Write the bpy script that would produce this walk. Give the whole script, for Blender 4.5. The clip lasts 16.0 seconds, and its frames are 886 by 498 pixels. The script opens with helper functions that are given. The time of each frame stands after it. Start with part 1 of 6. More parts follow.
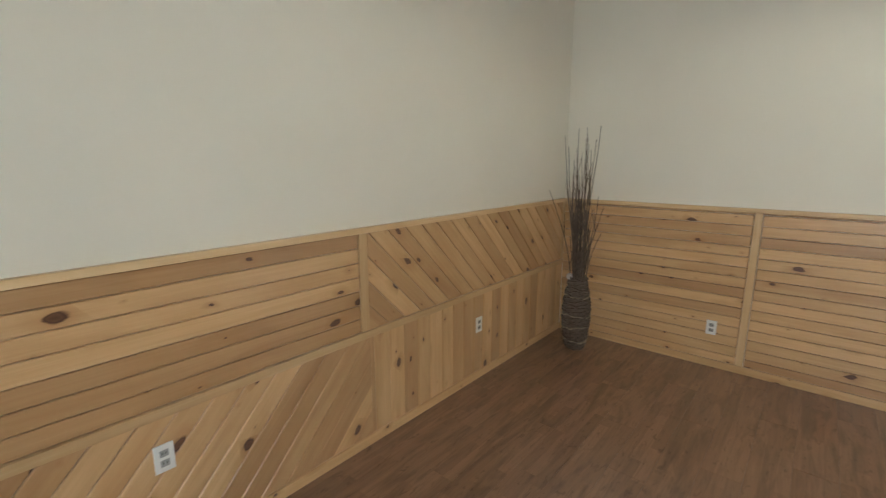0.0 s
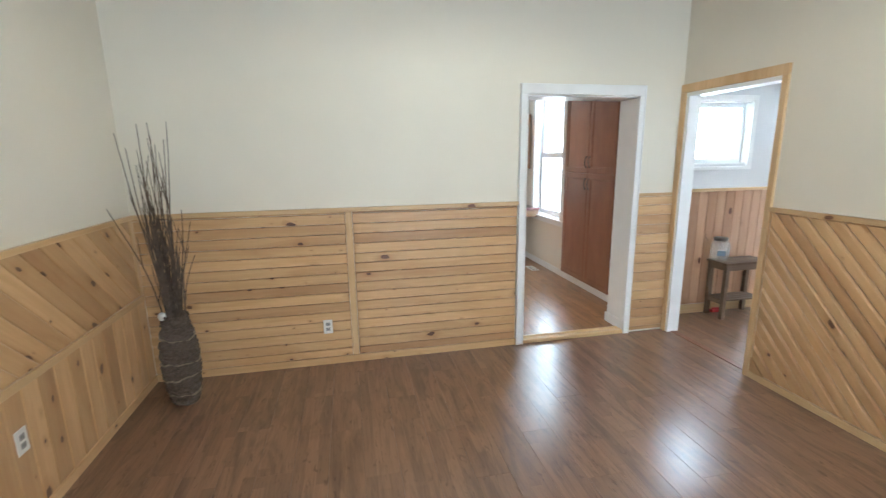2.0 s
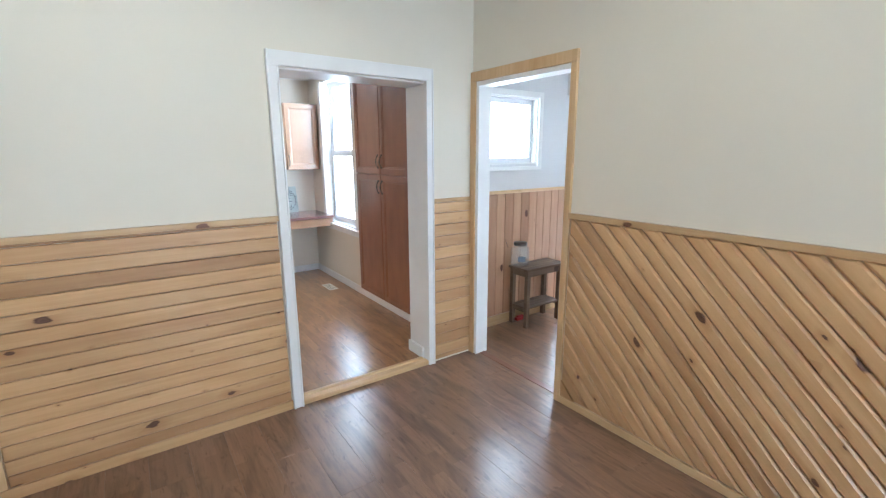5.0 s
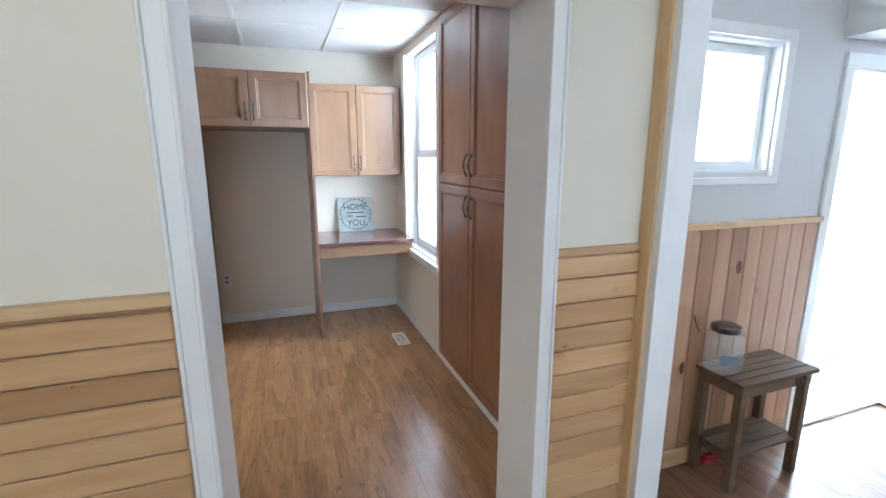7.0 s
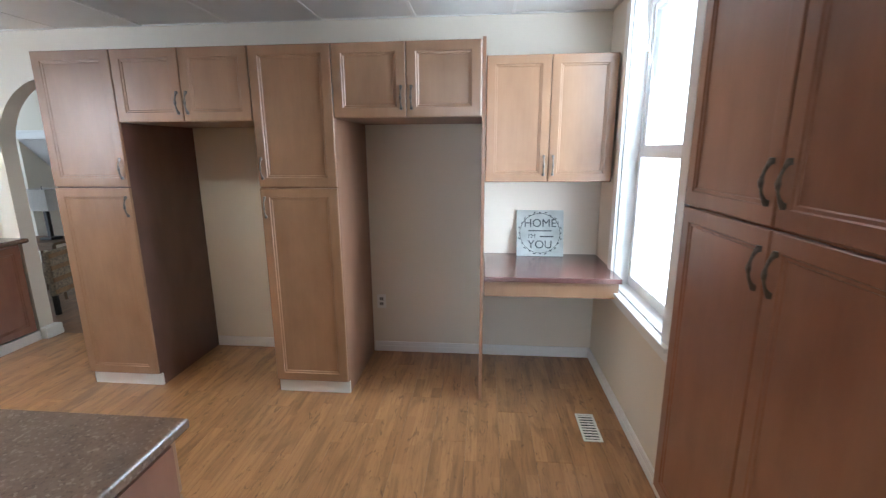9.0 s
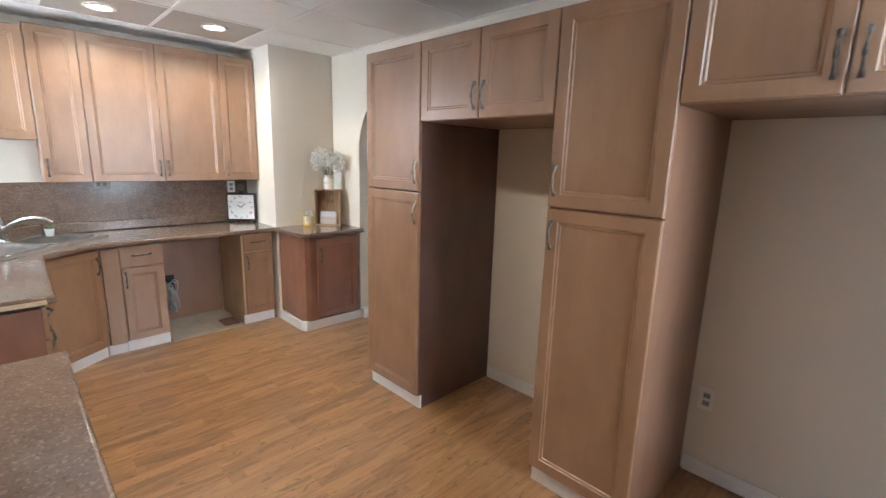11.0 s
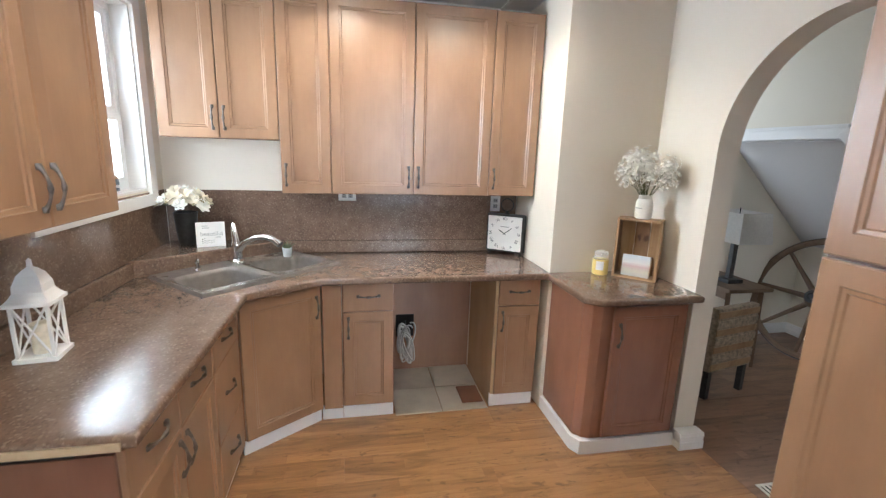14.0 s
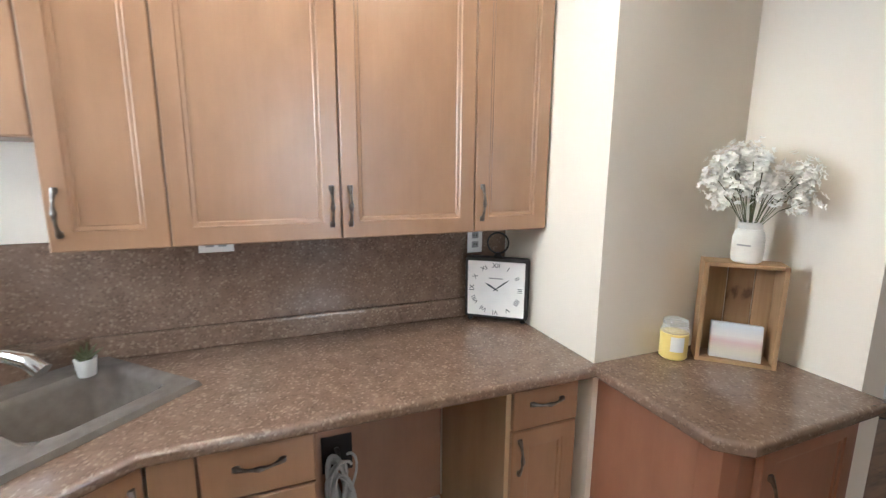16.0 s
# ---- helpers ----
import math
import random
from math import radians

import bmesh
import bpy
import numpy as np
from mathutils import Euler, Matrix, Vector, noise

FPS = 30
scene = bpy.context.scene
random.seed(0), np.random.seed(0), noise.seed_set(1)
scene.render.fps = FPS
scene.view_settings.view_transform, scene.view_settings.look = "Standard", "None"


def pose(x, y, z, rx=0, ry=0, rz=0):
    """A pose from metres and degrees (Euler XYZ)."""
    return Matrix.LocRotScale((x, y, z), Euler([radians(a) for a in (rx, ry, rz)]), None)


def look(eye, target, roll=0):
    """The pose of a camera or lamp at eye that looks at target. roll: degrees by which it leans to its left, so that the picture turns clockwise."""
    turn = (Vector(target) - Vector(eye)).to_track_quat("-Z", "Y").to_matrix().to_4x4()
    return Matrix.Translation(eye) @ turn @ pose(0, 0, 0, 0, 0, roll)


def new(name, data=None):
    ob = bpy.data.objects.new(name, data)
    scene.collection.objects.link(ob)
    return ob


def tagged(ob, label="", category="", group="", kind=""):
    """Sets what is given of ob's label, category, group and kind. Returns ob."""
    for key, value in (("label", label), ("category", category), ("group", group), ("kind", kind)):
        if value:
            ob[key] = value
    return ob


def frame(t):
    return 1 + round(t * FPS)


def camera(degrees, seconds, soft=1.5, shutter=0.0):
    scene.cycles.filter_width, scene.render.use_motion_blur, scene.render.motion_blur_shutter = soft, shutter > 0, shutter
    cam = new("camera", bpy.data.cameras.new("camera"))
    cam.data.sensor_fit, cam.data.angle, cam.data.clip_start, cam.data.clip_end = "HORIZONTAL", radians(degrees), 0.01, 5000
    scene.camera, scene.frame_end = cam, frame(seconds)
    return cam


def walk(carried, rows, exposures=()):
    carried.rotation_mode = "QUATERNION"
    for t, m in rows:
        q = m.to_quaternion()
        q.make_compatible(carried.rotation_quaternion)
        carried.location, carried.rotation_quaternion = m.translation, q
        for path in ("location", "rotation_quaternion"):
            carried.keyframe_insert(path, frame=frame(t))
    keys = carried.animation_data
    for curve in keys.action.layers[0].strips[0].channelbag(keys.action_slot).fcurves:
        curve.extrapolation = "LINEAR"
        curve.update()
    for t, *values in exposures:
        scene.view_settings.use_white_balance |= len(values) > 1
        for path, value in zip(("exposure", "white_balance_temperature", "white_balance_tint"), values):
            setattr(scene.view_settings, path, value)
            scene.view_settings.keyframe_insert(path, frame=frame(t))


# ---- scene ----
cam = camera(89.8, 16.0, soft=1.25, shutter=0.2)
PATH = [
    (0, (0.194, -0.116, 1.622), (-1.079, 1.377, 1.231), -0.1),
    (0.5, (0.045, -0.027, 1.63), (-0.845, 1.72, 1.236), -0.3),
    (1, (-0.027, 0.108, 1.637), (-0.53, 2.002, 1.236), -0.8),
    (1.5, (-0.111, 0.226, 1.642), (-0.143, 2.184, 1.239), -0.7),
    (2, (-0.132, 0.295, 1.663), (0.271, 2.21, 1.249), -0.8),
    (2.5, (-0.146, 0.302, 1.67), (0.63, 2.098, 1.256), -0.8),
    (3, (-0.113, 0.326, 1.667), (0.923, 1.984, 1.249), -0.7),
    (3.2, (-0.084, 0.327, 1.645), (1.005, 1.953, 1.235), -1.1),
    (5.3, (0.685, 1.291, 1.64), (1.812, 2.887, 1.215), -0.2),
    (5.5, (0.793, 1.449, 1.638), (1.871, 3.079, 1.213), -0.2),
    (6, (1.063, 1.817, 1.63), (1.989, 3.539, 1.21), -0.4),
    (6.5, (1.276, 2.212, 1.614), (2.093, 3.99, 1.202), 0.0),
    (7, (1.528, 2.556, 1.609), (2.189, 4.399, 1.204), 0.0),
    (7.5, (1.692, 2.89, 1.652), (2.148, 4.791, 1.23), -0.3),
    (8, (1.77, 3.152, 1.684), (2.001, 5.09, 1.244), -0.6),
    (8.2, (1.79, 3.262, 1.678), (1.948, 5.208, 1.241), -0.6),
    (10.3, (1.656, 4.408, 1.642), (0.687, 6.108, 1.226), 0.9),
    (10.5, (1.614, 4.482, 1.643), (0.504, 6.094, 1.232), 1.2),
    (11, (1.483, 4.667, 1.637), (0.092, 6.047, 1.233), 1.6),
    (11.5, (1.334, 4.822, 1.644), (-0.269, 5.946, 1.236), 1.7),
    (12, (1.155, 4.988, 1.637), (-0.617, 5.817, 1.222), 1.8),
    (12.5, (0.874, 5.079, 1.633), (-0.975, 5.713, 1.209), 1.9),
    (13, (0.533, 5.163, 1.637), (-1.349, 5.686, 1.208), 1.9),
    (13.5, (0.195, 5.267, 1.658), (-1.709, 5.692, 1.221), 1.7),
    (14, (-0.154, 5.314, 1.642), (-2.069, 5.701, 1.215), 1.8),
    (14.5, (-0.522, 5.38, 1.639), (-2.443, 5.737, 1.212), 1.5),
    (15, (-0.882, 5.421, 1.635), (-2.806, 5.77, 1.213), 1.2),
    (15.5, (-1.191, 5.406, 1.612), (-3.102, 5.852, 1.223), 1.2),
    (16, (-1.44, 5.442, 1.607), (-3.268, 6.171, 1.249), 0.4),
]
EXPOSURES = [(0, 0.2, 5800, 2), (1, 0.6, 5500, 2), (2, 0.75, 5350, 2), (3, 0.78, 5200, 4), (5.5, 0.7, 5150, 4), (6.5, 0.52, 5150, 4), (7.5, 0.4, 5200, 4), (8.2, 0.34, 5250, 4), (10.3, 0.42, 5650, 7), (12.5, 0.48, 5680, 7), (14.5, 0.42, 5700, 7), (16, 0.3, 5700, 7)]
walk(cam, [(t, look(eye, target, roll)) for t, eye, target, roll in PATH], EXPOSURES)

# ---- light ----
world = bpy.data.worlds.new("sky")
scene.world = world
world.use_nodes = True
sky = world.node_tree.nodes.new("ShaderNodeTexSky")
sky.sky_type, sky.sun_disc = "NISHITA", False
sky.sun_elevation, sky.sun_rotation = radians(52), radians(149)
world.node_tree.links.new(sky.outputs[0], world.node_tree.nodes["Background"].inputs[0])
world.node_tree.nodes["Background"].inputs[1].default_value = 0.15

sun = new("sun", bpy.data.lights.new("sun", "SUN"))
sun.data.energy, sun.data.angle, sun.data.color = 1.2, radians(12), (1.0, 0.96, 0.92)
sun.matrix_world = look((-18, 30, 45), (0, 0, 0))



def window_light(name, eye, target, w, h, watts, spread=180, color=(0.93, 0.97, 1.0)):
    """Sky light in the opening of a window or a glazed door."""
    lamp = new(name, bpy.data.lights.new(name, "AREA"))
    lamp.data.shape, lamp.data.size, lamp.data.size_y = "RECTANGLE", w, h
    lamp.data.energy, lamp.data.color, lamp.data.spread = watts, color, radians(spread)
    lamp.matrix_world = look(eye, target)
    return lamp


window_light("window_light_desk", (2.80, 6.2, 1.64), (0, 6.2, 1.3), 0.88, 1.72, 35, 165)
window_light("window_light_sink", (-2.56, 3.92, 1.865), (-2.56, 7, 1.4), 0.92, 0.99, 22, 150)
window_light("window_light_entry", (3.37, 4.28, 1.835), (3.37, 1, 1.4), 0.88, 0.56, 13)
window_light("window_light_door", (4.775, 4.42, 1.05), (4.7, 1, 0.9), 0.88, 2.0, 46)
# daylight for the living room, from an unseen window added in the south wall
window_light("window_light_living", (1.3, -2.6, 1.66), (1.3, 2.0, 1.5), 1.7, 1.3, 44)
# fill for the room behind the arch; its window is unseen and made up
window_light("window_light_arch", (1.1, 8.9, 1.55), (-3, 8.9, 1.3), 1.3, 1.2, 3.5, 180, (1.0, 0.94, 0.86))


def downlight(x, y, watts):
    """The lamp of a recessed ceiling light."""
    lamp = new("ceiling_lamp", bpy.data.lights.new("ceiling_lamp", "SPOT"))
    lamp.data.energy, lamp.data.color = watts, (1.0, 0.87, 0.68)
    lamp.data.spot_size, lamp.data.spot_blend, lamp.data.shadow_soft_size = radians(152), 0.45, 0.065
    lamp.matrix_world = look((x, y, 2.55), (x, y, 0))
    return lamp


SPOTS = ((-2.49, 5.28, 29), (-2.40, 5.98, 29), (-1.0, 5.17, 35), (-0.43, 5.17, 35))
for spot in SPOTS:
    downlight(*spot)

# the ceiling light of the living room
DOME = (0.7, 1.95, 3.0)
dome_lamp = new("dome_lamp", bpy.data.lights.new("dome_lamp", "SPOT"))
dome_lamp.data.energy, dome_lamp.data.color = 33, (1.0, 0.88, 0.69)
dome_lamp.data.spot_size, dome_lamp.data.spot_blend, dome_lamp.data.shadow_soft_size = radians(178), 0.3, 0.12
dome_lamp.matrix_world = look((DOME[0], DOME[1], 2.83), (DOME[0], DOME[1], 0))

# ---- materials ----


def material(name, rough=0.5, metal=0.0, spec=0.5):
    m = bpy.data.materials.new(name)
    m.use_nodes = True
    n = m.node_tree.nodes
    p = n["Principled BSDF"]
    p.inputs["Roughness"].default_value, p.inputs["Metallic"].default_value = rough, metal
    p.inputs["Specular IOR Level"].default_value = spec
    return m, m.node_tree, p


def node(t, kind, **inputs):
    n = t.nodes.new(kind)
    for key, value in inputs.items():
        k = key.replace("_", " ")
        if hasattr(value, "links"):
            t.links.new(value, n.inputs[k])
        else:
            n.inputs[k].default_value = value
    return n


def ramp(t, fac, stops):
    r = t.nodes.new("ShaderNodeValToRGB")
    t.links.new(fac, r.inputs[0])
    while len(r.color_ramp.elements) < len(stops):
        r.color_ramp.elements.new(0.5)
    for e, (pos, col) in zip(r.color_ramp.elements, stops):
        e.position, e.color = pos, (*col, 1) if len(col) == 3 else col
    return r.outputs[0]


def math_node(t, op, a, b=None):
    n = t.nodes.new("ShaderNodeMath")
    n.operation = op
    for k, v in enumerate((a, b)):
        if v is None:
            continue
        if hasattr(v, "links"):
            t.links.new(v, n.inputs[k])
        else:
            n.inputs[k].default_value = v
    return n.outputs[0]


def mix_color(t, fac, a, b, blend="MIX"):
    n = t.nodes.new("ShaderNodeMix")
    n.data_type, n.blend_type = "RGBA", blend
    for k, v in ((0, fac), (6, a), (7, b)):
        if hasattr(v, "links"):
            t.links.new(v, n.inputs[k])
        else:
            n.inputs[k].default_value = v if k == 0 else (*v, 1)
    return n.outputs[2]


def coords(t, scale=(1, 1, 1), random_shift=0.0, rot=(0, 0, 0)):
    """Object coordinates in metres, scaled; shifted at random from object to object."""
    c = t.nodes.new("ShaderNodeTexCoord").outputs["Object"]
    if random_shift:
        info = t.nodes.new("ShaderNodeObjectInfo").outputs["Random"]
        v = t.nodes.new("ShaderNodeVectorMath")
        v.operation = "MULTIPLY"
        comb = t.nodes.new("ShaderNodeCombineXYZ")
        for k, f in enumerate((37.0, 23.0, 51.0)):
            t.links.new(math_node(t, "MULTIPLY", info, f * random_shift), comb.inputs[k])
        v = t.nodes.new("ShaderNodeVectorMath")
        v.operation = "ADD"
        t.links.new(c, v.inputs[0])
        t.links.new(comb.outputs[0], v.inputs[1])
        c = v.outputs[0]
    mp = t.nodes.new("ShaderNodeMapping")
    t.links.new(c, mp.inputs[0])
    mp.inputs["Scale"].default_value = scale
    mp.inputs["Rotation"].default_value = [radians(a) for a in rot]
    return mp.outputs[0]


def bump(t, p, height, strength=0.2, distance=0.004):
    b = node(t, "ShaderNodeBump", Height=height, Strength=strength, Distance=distance)
    t.links.new(b.outputs[0], p.inputs["Normal"])


def plain(name, color, rough=0.5, metal=0.0, vary=0.06, scale=6.0, bumpy=0.0, spec=0.5, fine=90.0):
    """Paint, plastic, metal: a colour with slow mottling and fine relief."""
    m, t, p = material(name, rough, metal, spec)
    big = node(t, "ShaderNodeTexNoise", Vector=coords(t), Scale=scale, Detail=4.0).outputs[0]
    lo, hi = [max(0, c * (1 - vary)) for c in color], [min(1, c * (1 + vary)) for c in color]
    t.links.new(ramp(t, big, [(0.3, lo), (0.7, hi)]), p.inputs["Base Color"])
    r = t.nodes.new("ShaderNodeMapRange")
    t.links.new(big, r.inputs[0])
    r.inputs[3].default_value, r.inputs[4].default_value = max(0.02, rough - 0.07), min(1, rough + 0.07)
    t.links.new(r.outputs[0], p.inputs["Roughness"])
    if bumpy:
        small = node(t, "ShaderNodeTexNoise", Vector=coords(t), Scale=fine, Detail=3.0).outputs[0]
        bump(t, p, small, bumpy, 0.003)
    return m


def knotty(name, light, mid, dark, knot, rough=0.42, knots=0.5, spec=0.4, gloss=0.0, upright=False):
    """Softwood boards, grain along local x, with oval knots and broad streaks; each board differs."""
    m, t, p = material(name, rough, 0, spec)
    fine = node(t, "ShaderNodeTexNoise", Vector=coords(t, (38, 38, 1.2) if upright else (1.2, 38, 38), 1.0), Scale=1.6, Detail=6.0, Roughness=0.62, Distortion=0.6).outputs[0]
    broad = node(t, "ShaderNodeTexNoise", Vector=coords(t, (6, 6, 0.9) if upright else (0.9, 6, 6), 1.0), Scale=1.5, Detail=4.0, Distortion=0.8).outputs[0]
    info = t.nodes.new("ShaderNodeObjectInfo").outputs["Random"]
    base = ramp(t, fine, [(0.2, mid), (0.75, light)])
    streak = ramp(t, broad, [(0.42, (0, 0, 0)), (0.75, (1, 1, 1))])
    base = mix_color(t, math_node(t, "MULTIPLY", streak, 0.55), base, dark)
    tone = ramp(t, info, [(0.0, (0.74, 0.68, 0.63)), (0.45, (0.98, 0.97, 0.96)), (1.0, (1.1, 1.1, 1.1))])
    base = mix_color(t, 1.0, base, tone, "MULTIPLY")
    v = t.nodes.new("ShaderNodeTexVoronoi")
    v.voronoi_dimensions = "2D"
    v.inputs["Scale"].default_value = 1.0
    t.links.new(coords(t, (4.2, 7.5, 1), 1.0), v.inputs["Vector"])
    sep = t.nodes.new("ShaderNodeSeparateColor")
    t.links.new(v.outputs["Color"], sep.inputs[0])
    keep = math_node(t, "LESS_THAN", sep.outputs[0], knots)
    size = math_node(t, "ADD", math_node(t, "MULTIPLY", math_node(t, "POWER", sep.outputs[1], 2.5), 0.17), 0.05)
    wob = node(t, "ShaderNodeTexNoise", Vector=coords(t, (16, 42, 42), 1.0), Scale=1.0, Detail=3.0).outputs[0]
    dist = math_node(t, "ADD", v.outputs["Distance"], math_node(t, "MULTIPLY", math_node(t, "SUBTRACT", wob, 0.3), 0.22))
    rel = math_node(t, "DIVIDE", dist, size)
    core = ramp(t, rel, [(0.0, (1, 1, 1)), (0.55, (0.85, 0.85, 0.85)), (0.75, (1, 1, 1)), (1.0, (0, 0, 0))])
    halo = ramp(t, math_node(t, "MULTIPLY", rel, 0.4), [(0.3, (1, 1, 1)), (1.0, (0, 0, 0))])
    base = mix_color(t, math_node(t, "MULTIPLY", math_node(t, "MULTIPLY", halo, keep), 0.6), base, dark)
    base = mix_color(t, math_node(t, "MULTIPLY", core, keep), base, knot)
    t.links.new(base, p.inputs["Base Color"])
    bump(t, p, fine, 0.1, 0.002)
    p.inputs["Coat Weight"].default_value, p.inputs["Coat Roughness"].default_value = gloss, 0.28
    return m


def cabinet_wood(name, a, b, rough=0.36):
    """Stained, lacquered maple: faint upright grain and cloudy stain."""
    m, t, p = material(name, rough, 0, 0.45)
    grain = node(t, "ShaderNodeTexNoise", Vector=coords(t, (42, 42, 1.6), 1.0), Scale=1.5, Detail=5.0, Roughness=0.6).outputs[0]
    cloud = node(t, "ShaderNodeTexNoise", Vector=coords(t, (5, 5, 2.2), 1.0), Scale=1.4, Detail=5.0).outputs[0]
    c = mix_color(t, ramp(t, cloud, [(0.3, (0, 0, 0)), (0.72, (1, 1, 1))]), a, b)
    c = mix_color(t, 0.2, c, ramp(t, grain, [(0.3, (0.84, 0.8, 0.77)), (0.65, (1.05, 1.05, 1.04))]), "MULTIPLY")
    t.links.new(c, p.inputs["Base Color"])
    bump(t, p, grain, 0.06, 0.001)
    p.inputs["Coat Weight"].default_value, p.inputs["Coat Roughness"].default_value = 0.75, 0.27
    return m


def laminate_floor(name, dark, light):
    """Three-strip walnut-look laminate; grain along local x."""
    m, t, p = material(name, 0.3, 0, 0.5)
    info = t.nodes.new("ShaderNodeObjectInfo").outputs["Random"]
    obj = t.nodes.new("ShaderNodeTexCoord").outputs["Object"]
    sep = t.nodes.new("ShaderNodeSeparateXYZ")
    t.links.new(obj, sep.inputs[0])
    row = math_node(t, "FLOOR", math_node(t, "DIVIDE", sep.outputs[1], 0.0633))
    along = math_node(t, "ADD", math_node(t, "MULTIPLY", sep.outputs[0], 2.3), math_node(t, "MULTIPLY", row, 0.37))
    cell = math_node(t, "FLOOR", math_node(t, "ADD", along, math_node(t, "MULTIPLY", info, 5.0)))
    comb = t.nodes.new("ShaderNodeCombineXYZ")
    for k, v in enumerate((row, cell, math_node(t, "MULTIPLY", info, 91.0))):
        t.links.new(v, comb.inputs[k])
    white = t.nodes.new("ShaderNodeTexWhiteNoise")
    t.links.new(comb.outputs[0], white.inputs["Vector"])
    strip = white.outputs["Value"]
    grain = node(t, "ShaderNodeTexNoise", Vector=coords(t, (2.0, 26, 26), 1.0), Scale=1.6, Detail=7.0, Roughness=0.65, Distortion=1.0).outputs[0]
    knot = node(t, "ShaderNodeTexNoise", Vector=coords(t, (9, 26, 26), 1.0), Scale=1.2, Detail=3.0, Distortion=1.2).outputs[0]
    flame = node(t, "ShaderNodeTexNoise", Vector=coords(t, (1.5, 8.5, 8.5), 1.0), Scale=1.2, Detail=4.0, Roughness=0.55, Distortion=1.2).outputs[0]
    c = mix_color(t, math_node(t, "ADD", math_node(t, "MULTIPLY", strip, 0.6), 0.2), dark, light)
    c = mix_color(t, ramp(t, flame, [(0.48, (0, 0, 0)), (0.64, (0.46, 0.46, 0.46)), (0.78, (0.66, 0.66, 0.66))]), c, [0.5 * v for v in dark])
    c = mix_color(t, 0.5, c, ramp(t, grain, [(0.3, (0.5, 0.45, 0.42)), (0.48, (0.95, 0.95, 0.95)), (0.7, (1.22, 1.2, 1.18))]), "MULTIPLY")
    c = mix_color(t, ramp(t, knot, [(0.60, (0, 0, 0)), (0.72, (0.55, 0.55, 0.55))]), c, (0.07, 0.032, 0.015))
    t.links.new(c, p.inputs["Base Color"])
    r = t.nodes.new("ShaderNodeMapRange")
    t.links.new(grain, r.inputs[0])
    r.inputs[3].default_value, r.inputs[4].default_value = 0.24, 0.4
    t.links.new(r.outputs[0], p.inputs["Roughness"])
    bump(t, p, grain, 0.08, 0.001)
    p.inputs["Coat Weight"].default_value, p.inputs["Coat Roughness"].default_value = 0.7, 0.22
    return m


def speckled(name):
    """Brown granite-look laminate of the worktops."""
    m, t, p = material(name, 0.17, 0, 0.5)
    p.inputs["Coat Weight"].default_value, p.inputs["Coat Roughness"].default_value = 0.25, 0.2
    v = t.nodes.new("ShaderNodeTexVoronoi")
    v.inputs["Scale"].default_value = 150.0
    t.links.new(coords(t), v.inputs["Vector"])
    sep = t.nodes.new("ShaderNodeSeparateColor")
    t.links.new(v.outputs["Color"], sep.inputs[0])
    cloud = node(t, "ShaderNodeTexNoise", Vector=coords(t), Scale=14.0, Detail=6.0, Roughness=0.7).outputs[0]
    base = ramp(t, cloud, [(0.3, (0.125, 0.083, 0.057)), (0.5, (0.19, 0.127, 0.087)), (0.7, (0.265, 0.18, 0.125))])
    fleck = ramp(t, sep.outputs[0], [(0.0, (0.07, 0.045, 0.036)), (0.2, (0.155, 0.10, 0.077)), (0.86, (0.18, 0.12, 0.09)), (0.95, (0.36, 0.27, 0.205))])
    t.links.new(mix_color(t, 0.42, base, fleck), p.inputs["Base Color"])
    return m


M = {}
M["wall"] = plain("wall_paint", (0.775, 0.72, 0.605), 0.55, vary=0.025, scale=1.3, bumpy=0.08, fine=240)
M["wall_kitchen"] = plain("kitchen_paint", (0.775, 0.71, 0.605), 0.55, vary=0.025, scale=1.3, bumpy=0.08, fine=240)
M["wall_entry"] = plain("entry_paint", (0.70, 0.69, 0.69), 0.55, vary=0.02, scale=1.3, bumpy=0.08, fine=240)
M["trim"] = plain("white_trim_paint", (0.84, 0.83, 0.81), 0.35, vary=0.03, scale=5, bumpy=0.03)
M["vinyl"] = plain("white_vinyl", (0.86, 0.87, 0.88), 0.3, vary=0.02)
M["pine"] = knotty("knotty_pine", (0.66, 0.435, 0.22), (0.56, 0.342, 0.155), (0.40, 0.203, 0.073), (0.075, 0.026, 0.014), knots=0.52, gloss=0.5)
M["pine_trim"] = knotty("pine_trim", (0.72, 0.52, 0.30), (0.61, 0.41, 0.19), (0.46, 0.26, 0.105), (0.15, 0.06, 0.03), knots=0.12, gloss=0.35)
M["pine_upright"] = knotty("pine_casing", (0.68, 0.48, 0.265), (0.58, 0.385, 0.18), (0.44, 0.25, 0.10), (0.15, 0.06, 0.03), knots=0.0, gloss=0.35, upright=True)
M["cedar"] = knotty("red_pine", (0.58, 0.36, 0.22), (0.5, 0.29, 0.17), (0.41, 0.215, 0.12), (0.09, 0.03, 0.015), knots=0.22)
M["cab"] = cabinet_wood("stained_maple", (0.275, 0.155, 0.085), (0.358, 0.211, 0.119))
M["cab_red"] = cabinet_wood("red_brown_maple", (0.25, 0.108, 0.062), (0.33, 0.15, 0.088), 0.3)
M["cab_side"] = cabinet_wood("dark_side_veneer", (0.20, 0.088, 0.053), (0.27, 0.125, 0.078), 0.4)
# side veneer darkened: the fridge gap's shade is put into its colour
M["cab_shaded"] = cabinet_wood("shaded_pantry_side", (0.095, 0.046, 0.033), (0.135, 0.068, 0.05), 0.35)
M["cab_in"] = cabinet_wood("cabinet_side", (0.25, 0.13, 0.075), (0.32, 0.172, 0.102), 0.45)
